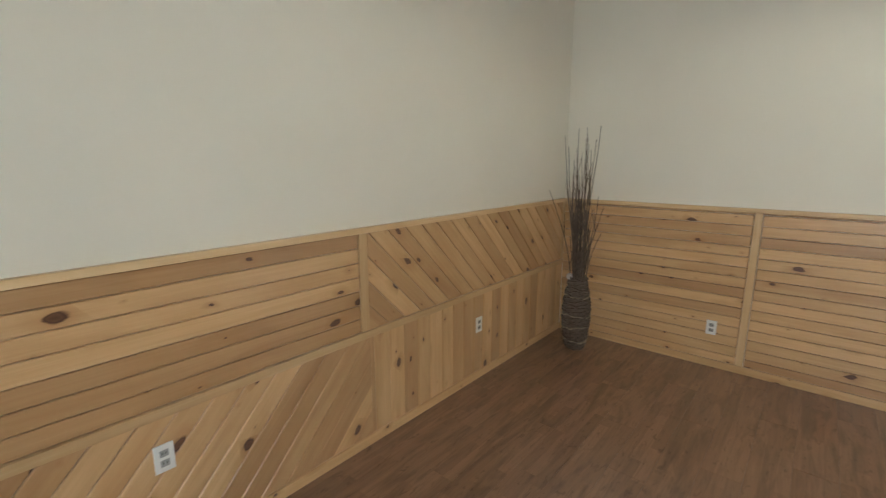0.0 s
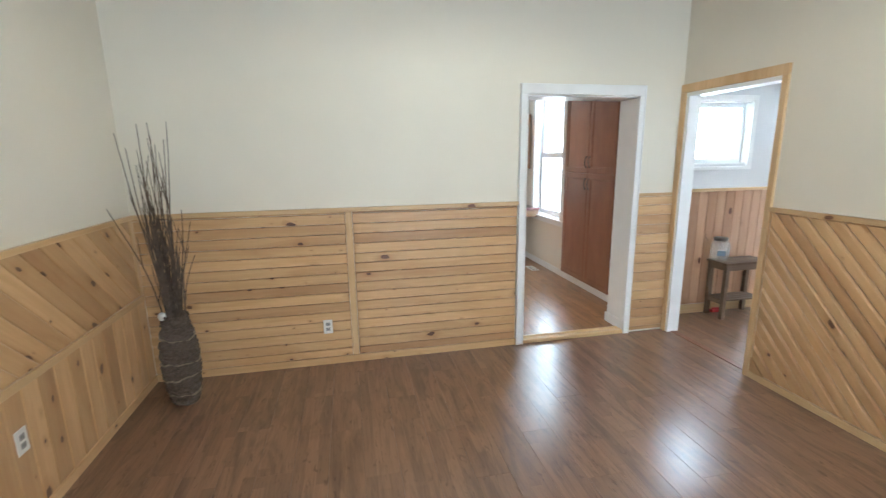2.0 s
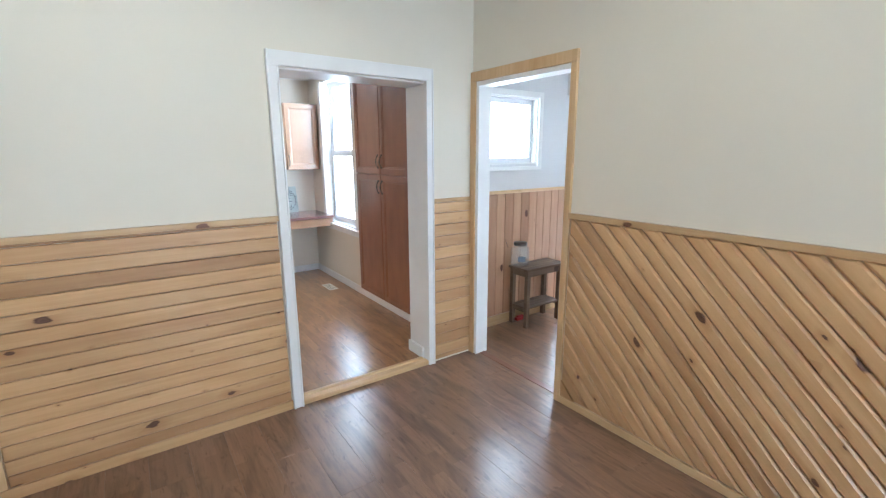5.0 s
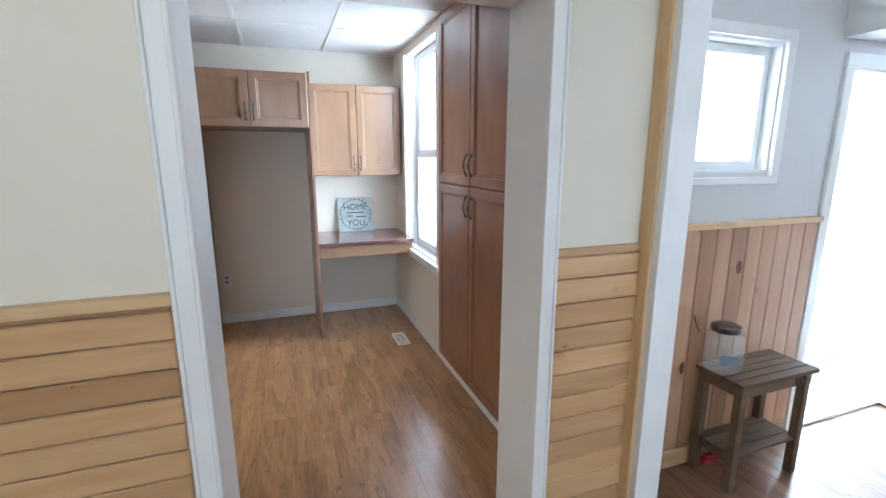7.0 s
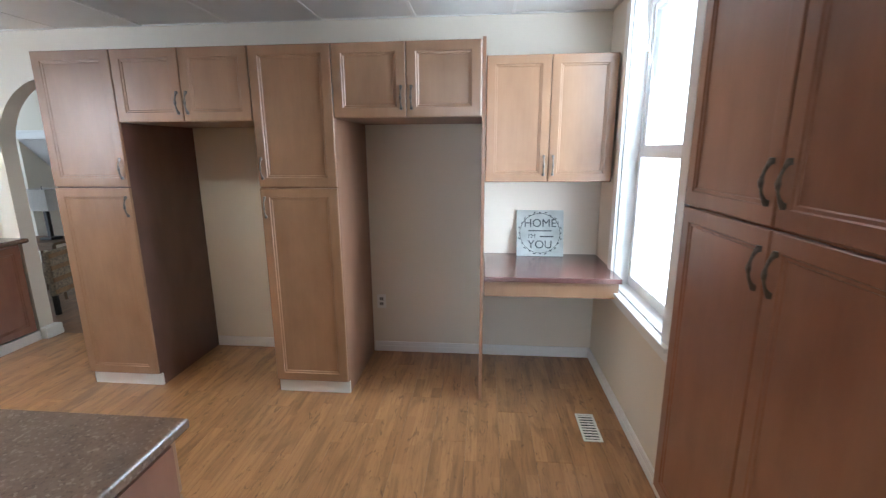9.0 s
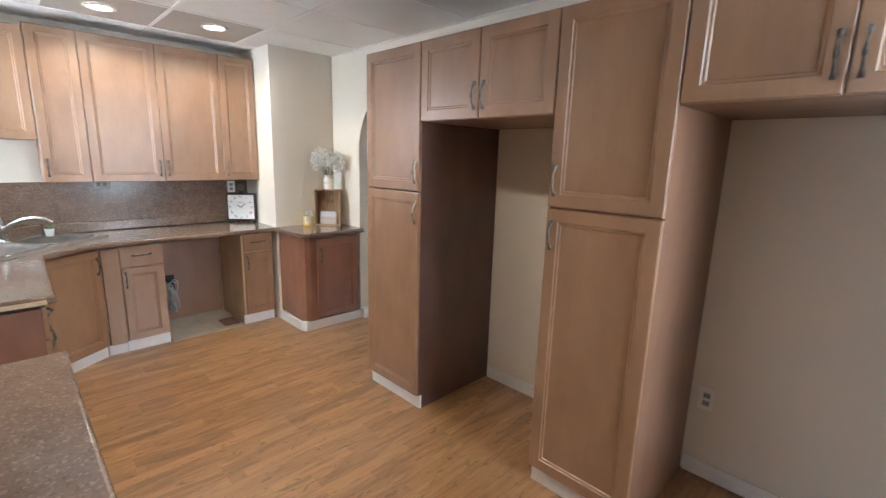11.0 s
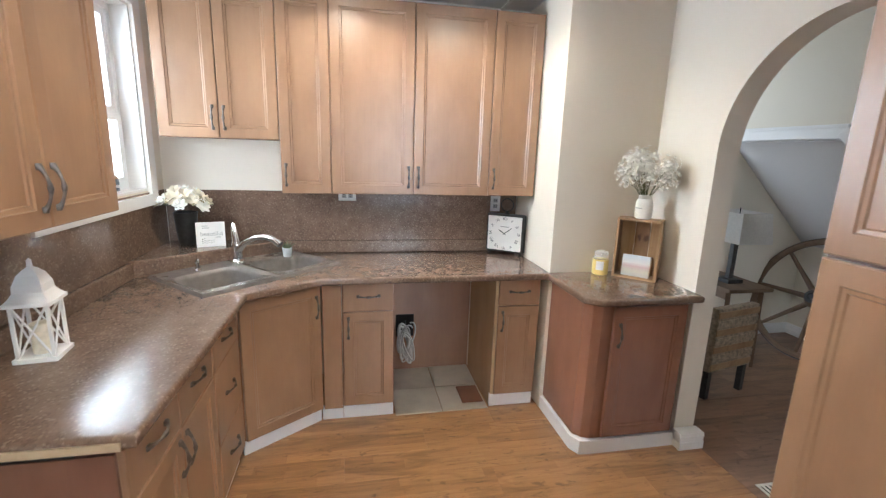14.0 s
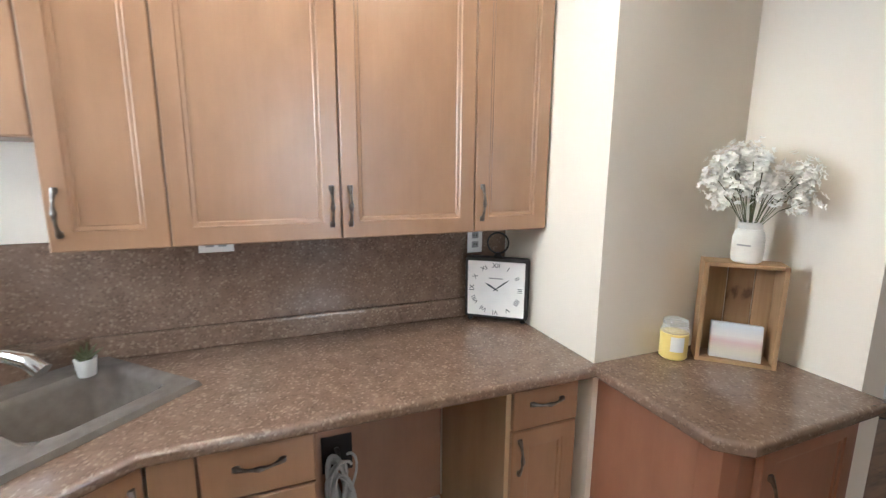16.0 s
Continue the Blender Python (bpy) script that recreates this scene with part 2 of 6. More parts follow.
M["raw_maple"] = cabinet_wood("raw_maple_side", (0.44, 0.30, 0.165), (0.53, 0.37, 0.215), 0.5)
M["counter"] = speckled("brown_laminate")
M["desk"] = cabinet_wood("dark_desk_top", (0.10, 0.045, 0.04), (0.15, 0.07, 0.058), 0.22)
M["floor"] = laminate_floor("walnut_laminate", (0.19, 0.105, 0.062), (0.30, 0.172, 0.102))
# same laminate, lighter and golden: the kitchen's warm light is in the colour
M["floor_kitchen"] = laminate_floor("warm_lit_walnut_laminate", (0.295, 0.142, 0.056), (0.485, 0.262, 0.112))
M["pewter"] = plain("pewter", (0.15, 0.132, 0.115), 0.36, 0.85, vary=0.35, scale=60)
M["chrome"] = plain("chrome", (0.8, 0.8, 0.8), 0.08, 1.0, vary=0.02)
M["steel"] = plain("grey_composite_sink", (0.2, 0.175, 0.155), 0.19, 0.25, vary=0.12, scale=30)
M["white_metal"] = plain("white_enamel", (0.80, 0.77, 0.70), 0.25, 0, vary=0.03)
M["ceiling"] = plain("ceiling_tile", (0.80, 0.78, 0.74), 0.85, vary=0.05, scale=2, bumpy=0.5, fine=130)
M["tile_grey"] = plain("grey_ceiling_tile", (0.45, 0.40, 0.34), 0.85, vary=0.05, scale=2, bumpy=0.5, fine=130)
M["tbar"] = plain("ceiling_grid", (0.84, 0.82, 0.78), 0.4, vary=0.03)
M["dark"] = plain("dark_gap", (0.02, 0.017, 0.015), 0.8)
M["subfloor"] = plain("grey_tile", (0.52, 0.46, 0.37), 0.55, vary=0.18, scale=5, bumpy=0.15)
M["black"] = plain("black_metal", (0.03, 0.028, 0.027), 0.45, 0.3, vary=0.3, scale=40)
M["ivory"] = plain("ivory_ceramic", (0.78, 0.76, 0.70), 0.35, vary=0.08, scale=22)
M["plate"] = plain("white_plastic", (0.82, 0.81, 0.78), 0.35, vary=0.02)
M["hose"] = plain("grey_rubber_hose", (0.42, 0.41, 0.38), 0.5, vary=0.15, scale=30)
M["ground"] = plain("pale_gravel", (0.5, 0.48, 0.45), 0.9, vary=0.2, scale=3)
M["barn"] = knotty("weathered_barnwood", (0.20, 0.135, 0.085), (0.145, 0.095, 0.06), (0.09, 0.055, 0.035), (0.04, 0.02, 0.012), 0.7, 0.2)
M["crate"] = knotty("crate_wood", (0.40, 0.26, 0.14), (0.30, 0.18, 0.09), (0.16, 0.08, 0.04), (0.08, 0.035, 0.016), 0.6, 0.4)
M["ply"] = knotty("raw_edge", (0.62, 0.5, 0.33), (0.52, 0.4, 0.25), (0.4, 0.28, 0.16), (0.3, 0.2, 0.1), 0.7, 0.05)
g, gt, gp = material("window_glass", 0.0)
gp.inputs["Transmission Weight"].default_value, gp.inputs["IOR"].default_value = 1.0, 1.1
gp.inputs["Base Color"].default_value = (0.97, 0.99, 1.0, 1)
M["glass"] = g
g, gt, gp = material("door_glass", 0.0)
gp.inputs["Transmission Weight"].default_value, gp.inputs["IOR"].default_value = 1.0, 1.5
M["door_glass"] = g
g, gt, gp = material("jar_glass", 0.03)
gp.inputs["Base Color"].default_value = (0.86, 0.90, 0.89, 1)
gp.inputs["Alpha"].default_value = 0.27
M["jar"] = g

g, gt, gp = material("overcast_sky", 1.0)
gp.inputs["Base Color"].default_value = (0, 0, 0, 1)
gp.inputs["Emission Color"].default_value, gp.inputs["Emission Strength"].default_value = (0.93, 0.97, 1.0, 1), 3.2
M["white_sky"] = g

# ---- building helpers ----


def box(bm, x0, x1, y0, y1, z0, z1, bevel=0.0, mat=0):
    v = [bm.verts.new((x, y, z)) for x in (min(x0, x1), max(x0, x1)) for y in (min(y0, y1), max(y0, y1)) for z in (min(z0, z1), max(z0, z1))]
    quads = ((0, 1, 3, 2), (4, 6, 7, 5), (0, 4, 5, 1), (2, 3, 7, 6), (0, 2, 6, 4), (1, 5, 7, 3))
    faces = [bm.faces.new([v[i] for i in q]) for q in quads]
    for f in faces:
        f.material_index = mat
    if bevel:
        edges = list({e for f in faces for e in f.edges})
        bmesh.ops.bevel(bm, geom=edges, offset=bevel, segments=2, affect="EDGES", profile=0.6)
    return bm


def boxes(*specs, bevel=0.0):
    bm = bmesh.new()
    for s in specs:
        box(bm, *s, bevel=bevel)
    return bm


def prism(bm, outline, z0, z1):
    """A right prism over an anticlockwise outline in x and y."""
    lo, hi = ([bm.verts.new((x, y, z)) for x, y in outline] for z in (z0, z1))
    n = len(outline)
    bm.faces.new(lo[::-1])
    bm.faces.new(hi)
    for k in range(n):
        bm.faces.new((lo[k], lo[(k + 1) % n], hi[(k + 1) % n], hi[k]))
    return bm


def lathe(bm, profile, sides=24, centre=(0, 0), cap=True):
    """A turned body from (radius, height) pairs."""
    rings = []
    for r, z in profile:
        rings.append([bm.verts.new((centre[0] + r * math.cos(a), centre[1] + r * math.sin(a), z)) for a in (2 * math.pi * k / sides for k in range(sides))])
    for a, b in zip(rings, rings[1:]):
        for k in range(sides):
            bm.faces.new((a[k], a[(k + 1) % sides], b[(k + 1) % sides], b[k]))
    if cap:
        bm.faces.new(rings[0][::-1])
        bm.faces.new(rings[-1])
    return bm


def tube(bm, points, radius, sides=8):
    """A round bar along points; radius is a number or one a point."""
    pts = [Vector(p) for p in points]
    rad = radius if isinstance(radius, (list, tuple)) else [radius] * len(pts)
    rings, side = [], None
    for k, p in enumerate(pts):
        way = (pts[min(k + 1, len(pts) - 1)] - pts[max(k - 1, 0)]).normalized()
        if side is None:
            side = way.cross(Vector((0, 0, 1)) if abs(way.z) < 0.9 else Vector((1, 0, 0))).normalized()
        side = (side - way * side.dot(way)).normalized()
        up = way.cross(side)
        rings.append([bm.verts.new(p + rad[k] * (side * math.cos(a) + up * math.sin(a))) for a in (2 * math.pi * j / sides for j in range(sides))])
    for a, b in zip(rings, rings[1:]):
        for k in range(sides):
            bm.faces.new((a[k], a[(k + 1) % sides], b[(k + 1) % sides], b[k]))
    bm.faces.new(rings[0][::-1])
    bm.faces.new(rings[-1])
    return bm


def finish(bm, name, mats, smooth=False):
    bmesh.ops.recalc_face_normals(bm, faces=bm.faces[:])
    me = bpy.data.meshes.new(name)
    bm.to_mesh(me)
    bm.free()
    for m in mats if isinstance(mats, (list, tuple)) else [mats]:
        me.materials.append(m)
    if smooth:
        me.shade_smooth()
        me.set_sharp_from_angle(angle=radians(35))
    return me


def part(name, bm, mat, parent, label="", m=None, smooth=False):
    ob = new(name, finish(bm, name, mat, smooth))
    ob.parent = parent
    if m is not None:
        ob.matrix_basis = m
    return tagged(ob, label)


def thing(name, m, label, category, group=""):
    ob = new(name)
    ob.empty_display_size = 0.05
    ob.matrix_basis = m
    return tagged(ob, label, category, group)


def solid(name, bm, mat, label, category, kind="", m=None, smooth=False, group=""):
    ob = new(name, finish(bm, name, mat, smooth))
    if m is not None:
        ob.matrix_basis = m
    return tagged(ob, label, category, group, kind)


def clip(poly, a, b):
    """The part of a convex polygon with a . p <= b."""
    out = []
    for k, p in enumerate(poly):
        q = poly[(k + 1) % len(poly)]
        dp, dq = a[0] * p[0] + a[1] * p[1] - b, a[0] * q[0] + a[1] * q[1] - b
        if dp <= 0:
            out.append(p)
        if dp * dq < 0:
            s = dp / (dp - dq)
            out.append((p[0] + s * (q[0] - p[0]), p[1] + s * (q[1] - p[1])))
    return out


def inset(poly, d):
    out = poly
    area = sum(p[0] * q[1] - q[0] * p[1] for p, q in zip(poly, poly[1:] + poly[:1]))
    for p, q in zip(poly, poly[1:] + poly[:1]):
        ex, ey = q[0] - p[0], q[1] - p[1]
        n = math.hypot(ex, ey) or 1
        a = (ey / n, -ex / n) if area > 0 else (-ey / n, ex / n)
        out = clip(out, a, a[0] * p[0] + a[1] * p[1] - d)
    return out


def board_mesh(poly, thick, chamfer):
    """A board over a convex outline, its face edges chamfered; grain along x."""
    bm = bmesh.new()
    top = inset(poly, chamfer)
    if len(top) != len(poly):
        top = None
    rings = [[bm.verts.new((x, y, 0)) for x, y in poly], [bm.verts.new((x, y, thick - (chamfer if top else 0))) for x, y in poly]]
    if top:
        first = min(range(len(top)), key=lambda k: math.dist(top[k], poly[0]))
        top = top[first:] + top[:first]
        rings.append([bm.verts.new((x, y, thick)) for x, y in top])
    for a, b in zip(rings, rings[1:]):
        for k in range(len(a)):
            bm.faces.new((a[k], a[(k + 1) % len(a)], b[(k + 1) % len(a)], b[k]))
    bm.faces.new(rings[-1])
    return bm


def panelling(parent, origin, along, rect, angle, pitch, mat, thick=0.016, gap=0.0015, start=0.0, groove=0.004):
    """Boards over a rectangle (u0, u1, v0, v1) of a wall: u runs along the wall, v up; the boards lie at angle degrees."""
    u_axis, v_axis = Vector(along), Vector((0, 0, 1))
    c, s = math.cos(radians(angle)), math.sin(radians(angle))
    u0, u1, v0, v1 = rect
    corners = [(u0, v0), (u1, v0), (u1, v1), (u0, v1)]
    turned = [(u * c + v * s, -u * s + v * c) for u, v in corners]
    lo, hi = min(p[1] for p in turned), max(p[1] for p in turned)
    gx, gy = u_axis * c + v_axis * s, v_axis * c - u_axis * s
    gz = gx.cross(gy)
    k = lo - start * pitch
    while k < hi:
        strip = clip(clip(turned, (0, -1), -(k + gap)), (0, 1), k + pitch - gap)
        area = abs(sum(p[0] * q[1] - q[0] * p[1] for p, q in zip(strip, strip[1:] + strip[:1]))) if len(strip) > 2 else 0
        if area > 0.0006:
            cx, cy = sum(p[0] for p in strip) / len(strip), sum(p[1] for p in strip) / len(strip)
            place = Vector(origin) + gx * cx + gy * cy
            m = Matrix((gx, gy, gz)).transposed().to_4x4()
            m.translation = place
            part("board", board_mesh([(x - cx, y - cy) for x, y in strip], thick, groove), mat, parent, m=m)
        k += pitch


def frame_bm(w, h, t, depth, y=0.0):
    """A rectangular frame, w by h outside, its members t wide, from y to y + depth."""
    return boxes((0, w, y, y + depth, 0, t), (0, w, y, y + depth, h - t, h), (0, t, y, y + depth, t, h - t), (w - t, w, y, y + depth, t, h - t))

# ---- structure ----
KF = 0.03            # the kitchen floor lies a little higher
LW, LN, LE, LS = -1.648, 3.805, 2.747, -2.5
KS, KN, KW, KE = 4.14, 7.11, -3.24, 2.64
CEIL, EN = 2.57, 4.12


def wall(name, specs, mat, label):
    return solid(name, boxes(*specs), mat, label, "wall", "structure")


def backdrop(name, x0, x1, y0, y1, z0, z1):
    return solid(name, boxes((x0, x1, y0, y1, z0, z1)), M["white_sky"], "bright overcast sky beyond the window", "sky", "structure")


backdrop("backdrop", 12.0, 12.2, -6, 20, -0.3, 9)
backdrop("backdrop", -11.9, 11.9, -9.2, -9.0, -0.3, 9)
backdrop("backdrop", 3.0, 11.9, 8.0, 8.2, -0.3, 8)
backdrop("backdrop", -12.2, -12, -8.9, 20, -0.3, 9)
ground = solid("ground", boxes((-60, 60, -60, 60, -0.6, -0.35)), M["ground"], "pale gravel yard round the house", "ground", "structure")
wall_north = wall("wall_north", [
    (LW - 0.2, 1.05, LN, KS, 0, 3.0), (1.05, 1.303, LN, 4.06, 0, 3.0), (2.327, LE + 0.1, LN, 4.06, 0, 3.0), (1.303, 2.327, LN, 4.06, 2.125, 3.0)],
    [M["wall"]], "cream painted wall above knotty pine wainscot")
wall_west = wall("wall_west", [(LW - 0.2, LW, LS - 0.2, LN, 0, 3.0)], M["wall"], "cream painted wall above patterned pine wainscot")
wall_east = wall("wall_east", [
    (LE, LE + 0.1, LS - 0.2, 2.868, 0, 3.0), (LE, LE + 0.1, 3.755, LN, 0, 3.0), (LE, LE + 0.1, 2.868, 3.755, 2.15, 3.0)],
    M["wall"], "cream painted wall above diagonal pine wainscot")
wall_south = wall("wall_south", [(LW, 0.45, LS - 0.2, LS, 0, 3.0), (2.15, LE, LS - 0.2, LS, 0, 3.0), (0.45, 2.15, LS - 0.2, LS, 0, 1.0), (0.45, 2.15, LS - 0.2, LS, 2.3, 3.0)], M["wall"], "cream painted wall with an opening for an added, unseen window")
living_ceiling = solid("ceiling_living", boxes((LW - 0.2, LE + 0.1, LS - 0.2, KS, 3.0, 3.1)), M["ceiling"], "plain white ceiling", "ceiling", "structure")

# kitchen shell
kitchen_south = wall("wall_kitchen_south", [
    (KW - 0.2, -3.02, LN, KS, 0, 2.8), (-3.02, -2.1, LN, KS, 0, 1.37), (-3.02, -2.1, LN, KS, 2.36, 2.8), (-2.1, LW - 0.2, LN, KS, 0, 3.0)],
    M["wall_kitchen"], "cream painted kitchen wall with a window over the worktop")
kitchen_west = wall("wall_kitchen_west", [(KW - 0.2, KW, KS, KN + 0.13, 0, 2.8)], M["wall_kitchen"], "cream painted wall behind the sink cabinets")
kitchen_east = wall("wall_kitchen_east", [
    (KE, KE + 0.2, KS, 5.76, 0, 2.8), (KE, KE + 0.2, 6.64, KN + 0.13, 0, 2.8),
    (KE, KE + 0.2, 5.76, 6.64, 0, 0.78), (KE, KE + 0.2, 5.76, 6.64, 2.5, 2.8)], M["wall_kitchen"], "cream painted wall with a tall window")
chase = solid("wall_chase", boxes((KW, -2.6, 6.478, KN, 0, CEIL)), M["wall_kitchen"], "cream boxed-in chase in the kitchen corner", "wall", "structure")


def arch_wall():
    """The north wall of the kitchen with its round-headed opening."""
    bm = bmesh.new()
    x0, x1, spring, top, y0, y1 = -2.14, -1.04, 1.68, 2.8, KN, KN + 0.13
    box(bm, KW, x0, y0, y1, 0, top)
    box(bm, x1, KE + 0.2, y0, y1, 0, top)
    n, r = 28, (x1 - x0) / 2
    cx = x0 + r
    pts = [(cx - r * math.cos(math.pi * k / n), spring + r * math.sin(math.pi * k / n)) for k in range(n + 1)]
    for (xa, za), (xb, zb) in zip(pts, pts[1:]):
        v = [bm.verts.new(p) for p in ((xa, y0, za), (xb, y0, zb), (xb, y0, top), (xa, y0, top), (xa, y1, za), (xb, y1, zb), (xb, y1, top), (xa, y1, top))]
        for q in ((0, 1, 2, 3), (5, 4, 7, 6), (4, 5, 1, 0), (3, 2, 6, 7)):
            bm.faces.new([v[i] for i in q])
    bmesh.ops.remove_doubles(bm, verts=bm.verts[:], dist=0.0004)
    return bm


kitchen_north = solid("wall_kitchen_north", arch_wall(), M["wall_kitchen"], "cream painted wall with a round-headed arch", "wall", "structure")


def tile_ceiling():
    """Suspended ceiling: lay-in tiles in a grid of flat bars, one mesh; two greyer tiles carry the lights."""
    bm = bmesh.new()
    xs = [KW] + [-2.82 + 0.684 * k for k in range(8)] + [KE]
    ys = [KS, 4.34, 4.98, 5.63, 6.28, KN]
    for i, (xa, xb) in enumerate(zip(xs, xs[1:])):
        for j, (ya, yb) in enumerate(zip(ys, ys[1:])):
            sag = random.uniform(0, 0.006)
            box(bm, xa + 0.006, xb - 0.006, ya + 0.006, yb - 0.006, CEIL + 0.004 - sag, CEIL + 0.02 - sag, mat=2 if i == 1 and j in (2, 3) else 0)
    box(bm, KW, KE, KS, KN, CEIL + 0.03, CEIL + 0.06)
    for x in xs[1:-1]:
        box(bm, x - 0.012, x + 0.012, KS, KN, CEIL - 0.005, CEIL + 0.008, mat=1)
    for y in ys[1:-1]:
        for xa, xb in zip(xs, xs[1:]):
            box(bm, xa + 0.012, xb - 0.012, y - 0.012, y + 0.012, CEIL - 0.004, CEIL + 0.008, mat=1)
    for x0, x1, y0, y1 in ((KW, KE, KS, KS + 0.02), (KW, KE, KN - 0.02, KN), (KW, KW + 0.02, KS + 0.02, KN - 0.02), (KE - 0.02, KE, KS + 0.02, KN - 0.02)):
        box(bm, x0, x1, y0, y1, CEIL - 0.005, CEIL + 0.003, mat=1)
    return bm


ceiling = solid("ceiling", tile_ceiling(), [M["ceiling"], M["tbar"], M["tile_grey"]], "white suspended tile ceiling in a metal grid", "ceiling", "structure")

# entry shell
entry_north = wall("wall_entry_north", [
    (LE + 0.1, 2.87, EN, 4.34, 0, 2.8), (2.87, 3.795, EN, 4.34, 0, 1.535), (2.87, 3.795, EN, 4.34, 2.135, 2.8),
    (3.795, 4.30, EN, 4.34, 0, 2.8), (5.25, 5.8, EN, 4.34, 0, 2.8), (4.30, 5.25, EN, 4.34, 2.06, 2.8)],
    M["wall_entry"], "pale grey entry wall with a window and an outside doorway")
entry_east = wall("wall_entry_east", [(5.8, 5.95, 1.4, 4.34, 0, 2.8)], M["wall_entry"], "pale grey plain entry wall")
entry_south = wall("wall_entry_south", [(LE + 0.1, 5.95, 1.3, 1.4, 0, 2.8)], M["wall_entry"], "pale grey plain entry wall")
entry_ceiling = solid("ceiling_entry", boxes((LE + 0.1, 5.95, 1.3, 4.34, 2.5, 2.6)), M["ceiling"], "white entry ceiling", "ceiling", "structure")
solid("wall_soffit", box(bmesh.new(), 4.2, 5.798, 1.402, EN - 0.002, 2.19, 2.5), M["wall_entry"], "pale grey dropped soffit in the entry", "soffit", "structure")

# room behind the arch
dining_west = wall("wall_dining_west", [(-4.75, -4.6, KN + 0.13, 11.2, 0, 2.8)], M["wall"], "beige wall of the room behind the arch")
dining_north = wall("wall_dining_north", [(-4.6, 1.15, 11.0, 11.2, 0, 2.8)], M["wall"], "beige wall of the room behind the arch")
dining_east = wall("wall_dining_east", [
    (1.0, 1.15, KN + 0.13, 8.2, 0, 2.8), (1.0, 1.15, 9.6, 11.0, 0, 2.8), (1.0, 1.15, 8.2, 9.6, 0, 0.9), (1.0, 1.15, 8.2, 9.6, 2.2, 2.8)],
    M["wall"], "beige wall with an opening for the added window behind the arch")
dining_ceiling = solid("ceiling_dining", boxes((-4.75, 1.15, KN + 0.13, 11.2, 2.7, 2.8)), M["ceiling"], "white ceiling of the room behind the arch", "ceiling", "structure")


def floor_slab(name, x0, x1, y0, y1, z, label):
    return solid(name, boxes((x0, x1, y0, y1, z - 0.12, z - 0.009)), M["dark"], label, "floor", "structure")


floor = floor_slab("floor", LW, LE + 0.1, LS, LN + 0.05, 0, "brown wood-look laminate floor of the living room")
floor_kitchen = floor_slab("floor_kitchen", KW, KE, LN + 0.05, KN + 0.13, KF, "brown wood-look laminate floor of the kitchen, warm light in its colour")
floor_entry = floor_slab("floor_entry", LE + 0.1, 5.8, 1.4, 4.34, 0, "brown wood-look laminate floor of the entry")
floor_dining = floor_slab("floor_dining", -4.6, 1.0, KN + 0.13, 11.0, KF, "brown wood-look laminate floor beyond the arch")


# ---- wainscot and trims ----
TOP = 1.245
panelling(wall_north, (0, LN, 0), (1, 0, 0), (LW + 0.016, -0.168, 0.062, TOP), 0, 0.0789, M["pine"], start=0.2)
panelling(wall_north, (0, LN, 0), (1, 0, 0), (-0.111, 1.242, 0.062, TOP), 0, 0.0789, M["pine"], start=0.2)
panelling(wall_north, (0, LN, 0), (1, 0, 0), (2.375, LE - 0.02, 0.02, TOP + 0.03), 0, 0.088, M["pine"], start=0.6)
panelling(wall_west, (LW, 0, 0), (0, 1, 0), (1.40, LN - 0.075, 0.70, TOP), -45, 0.098, M["pine"])
panelling(wall_west, (LW, 0, 0), (0, 1, 0), (1.40, LN - 0.016, 0.062, 0.655), 90, 0.118, M["pine"])
panelling(wall_west, (LW, 0, 0), (0, 1, 0), (LS, 1.34, 0.70, TOP), 0, 0.0779, M["pine"])
panelling(wall_west, (LW, 0, 0), (0, 1, 0), (LS, 1.40, 0.062, 0.655), 47, 0.102, M["pine"])
panelling(wall_east, (LE, 0, 0), (0, -1, 0), (-2.825, -1.105, 0.05, TOP), -45, 0.078, M["pine"], thick=0.018, groove=0.011)
panelling(wall_east, (LE, 0, 0), (0, -1, 0), (-1.045, 1.28, 0.05, TOP), 45, 0.078, M["pine"], thick=0.018, groove=0.011)
panelling(wall_east, (LE, 0, 0), (0, -1, 0), (1.28, -LS, 0.05, TOP), -45, 0.078, M["pine"], thick=0.018, groove=0.011)
panelling(entry_north, (0, EN, 0), (1, 0, 0), (LE + 0.105, 4.232, 0.1, 1.27), 90, 0.105, M["cedar"])


def strip(name, parent, size, m, mat, label="", bevel=0.004):
    """A length of trim: grain along local x, size (length, width, thickness), centred on x."""
    l, w, d = size
    return part(name, box(bmesh.new(), -l / 2, l / 2, 0, w, 0, d, bevel), mat, parent, label, m)


def on_north(x0, x1, z0, width, depth, y, parent, name, mat, label=""):
    m = Matrix(((1, 0, 0, (x0 + x1) / 2), (0, 0, -1, y), (0, 1, 0, z0), (0, 0, 0, 1)))
    return strip(name, parent, (x1 - x0, width, depth), m, mat, label)


def on_west(y0, y1, z0, width, depth, x, parent, name, mat, label=""):
    m = Matrix(((0, 0, 1, x), (1, 0, 0, (y0 + y1) / 2), (0, 1, 0, z0), (0, 0, 0, 1)))
    return strip(name, parent, (y1 - y0, width, depth), m, mat, label)


def on_east(y0, y1, z0, width, depth, x, parent, name, mat, label=""):
    m = Matrix(((0, 0, -1, x), (-1, 0, 0, (y0 + y1) / 2), (0, 1, 0, z0), (0, 0, 0, 1)))
    return strip(name, parent, (y1 - y0, width, depth), m, mat, label)


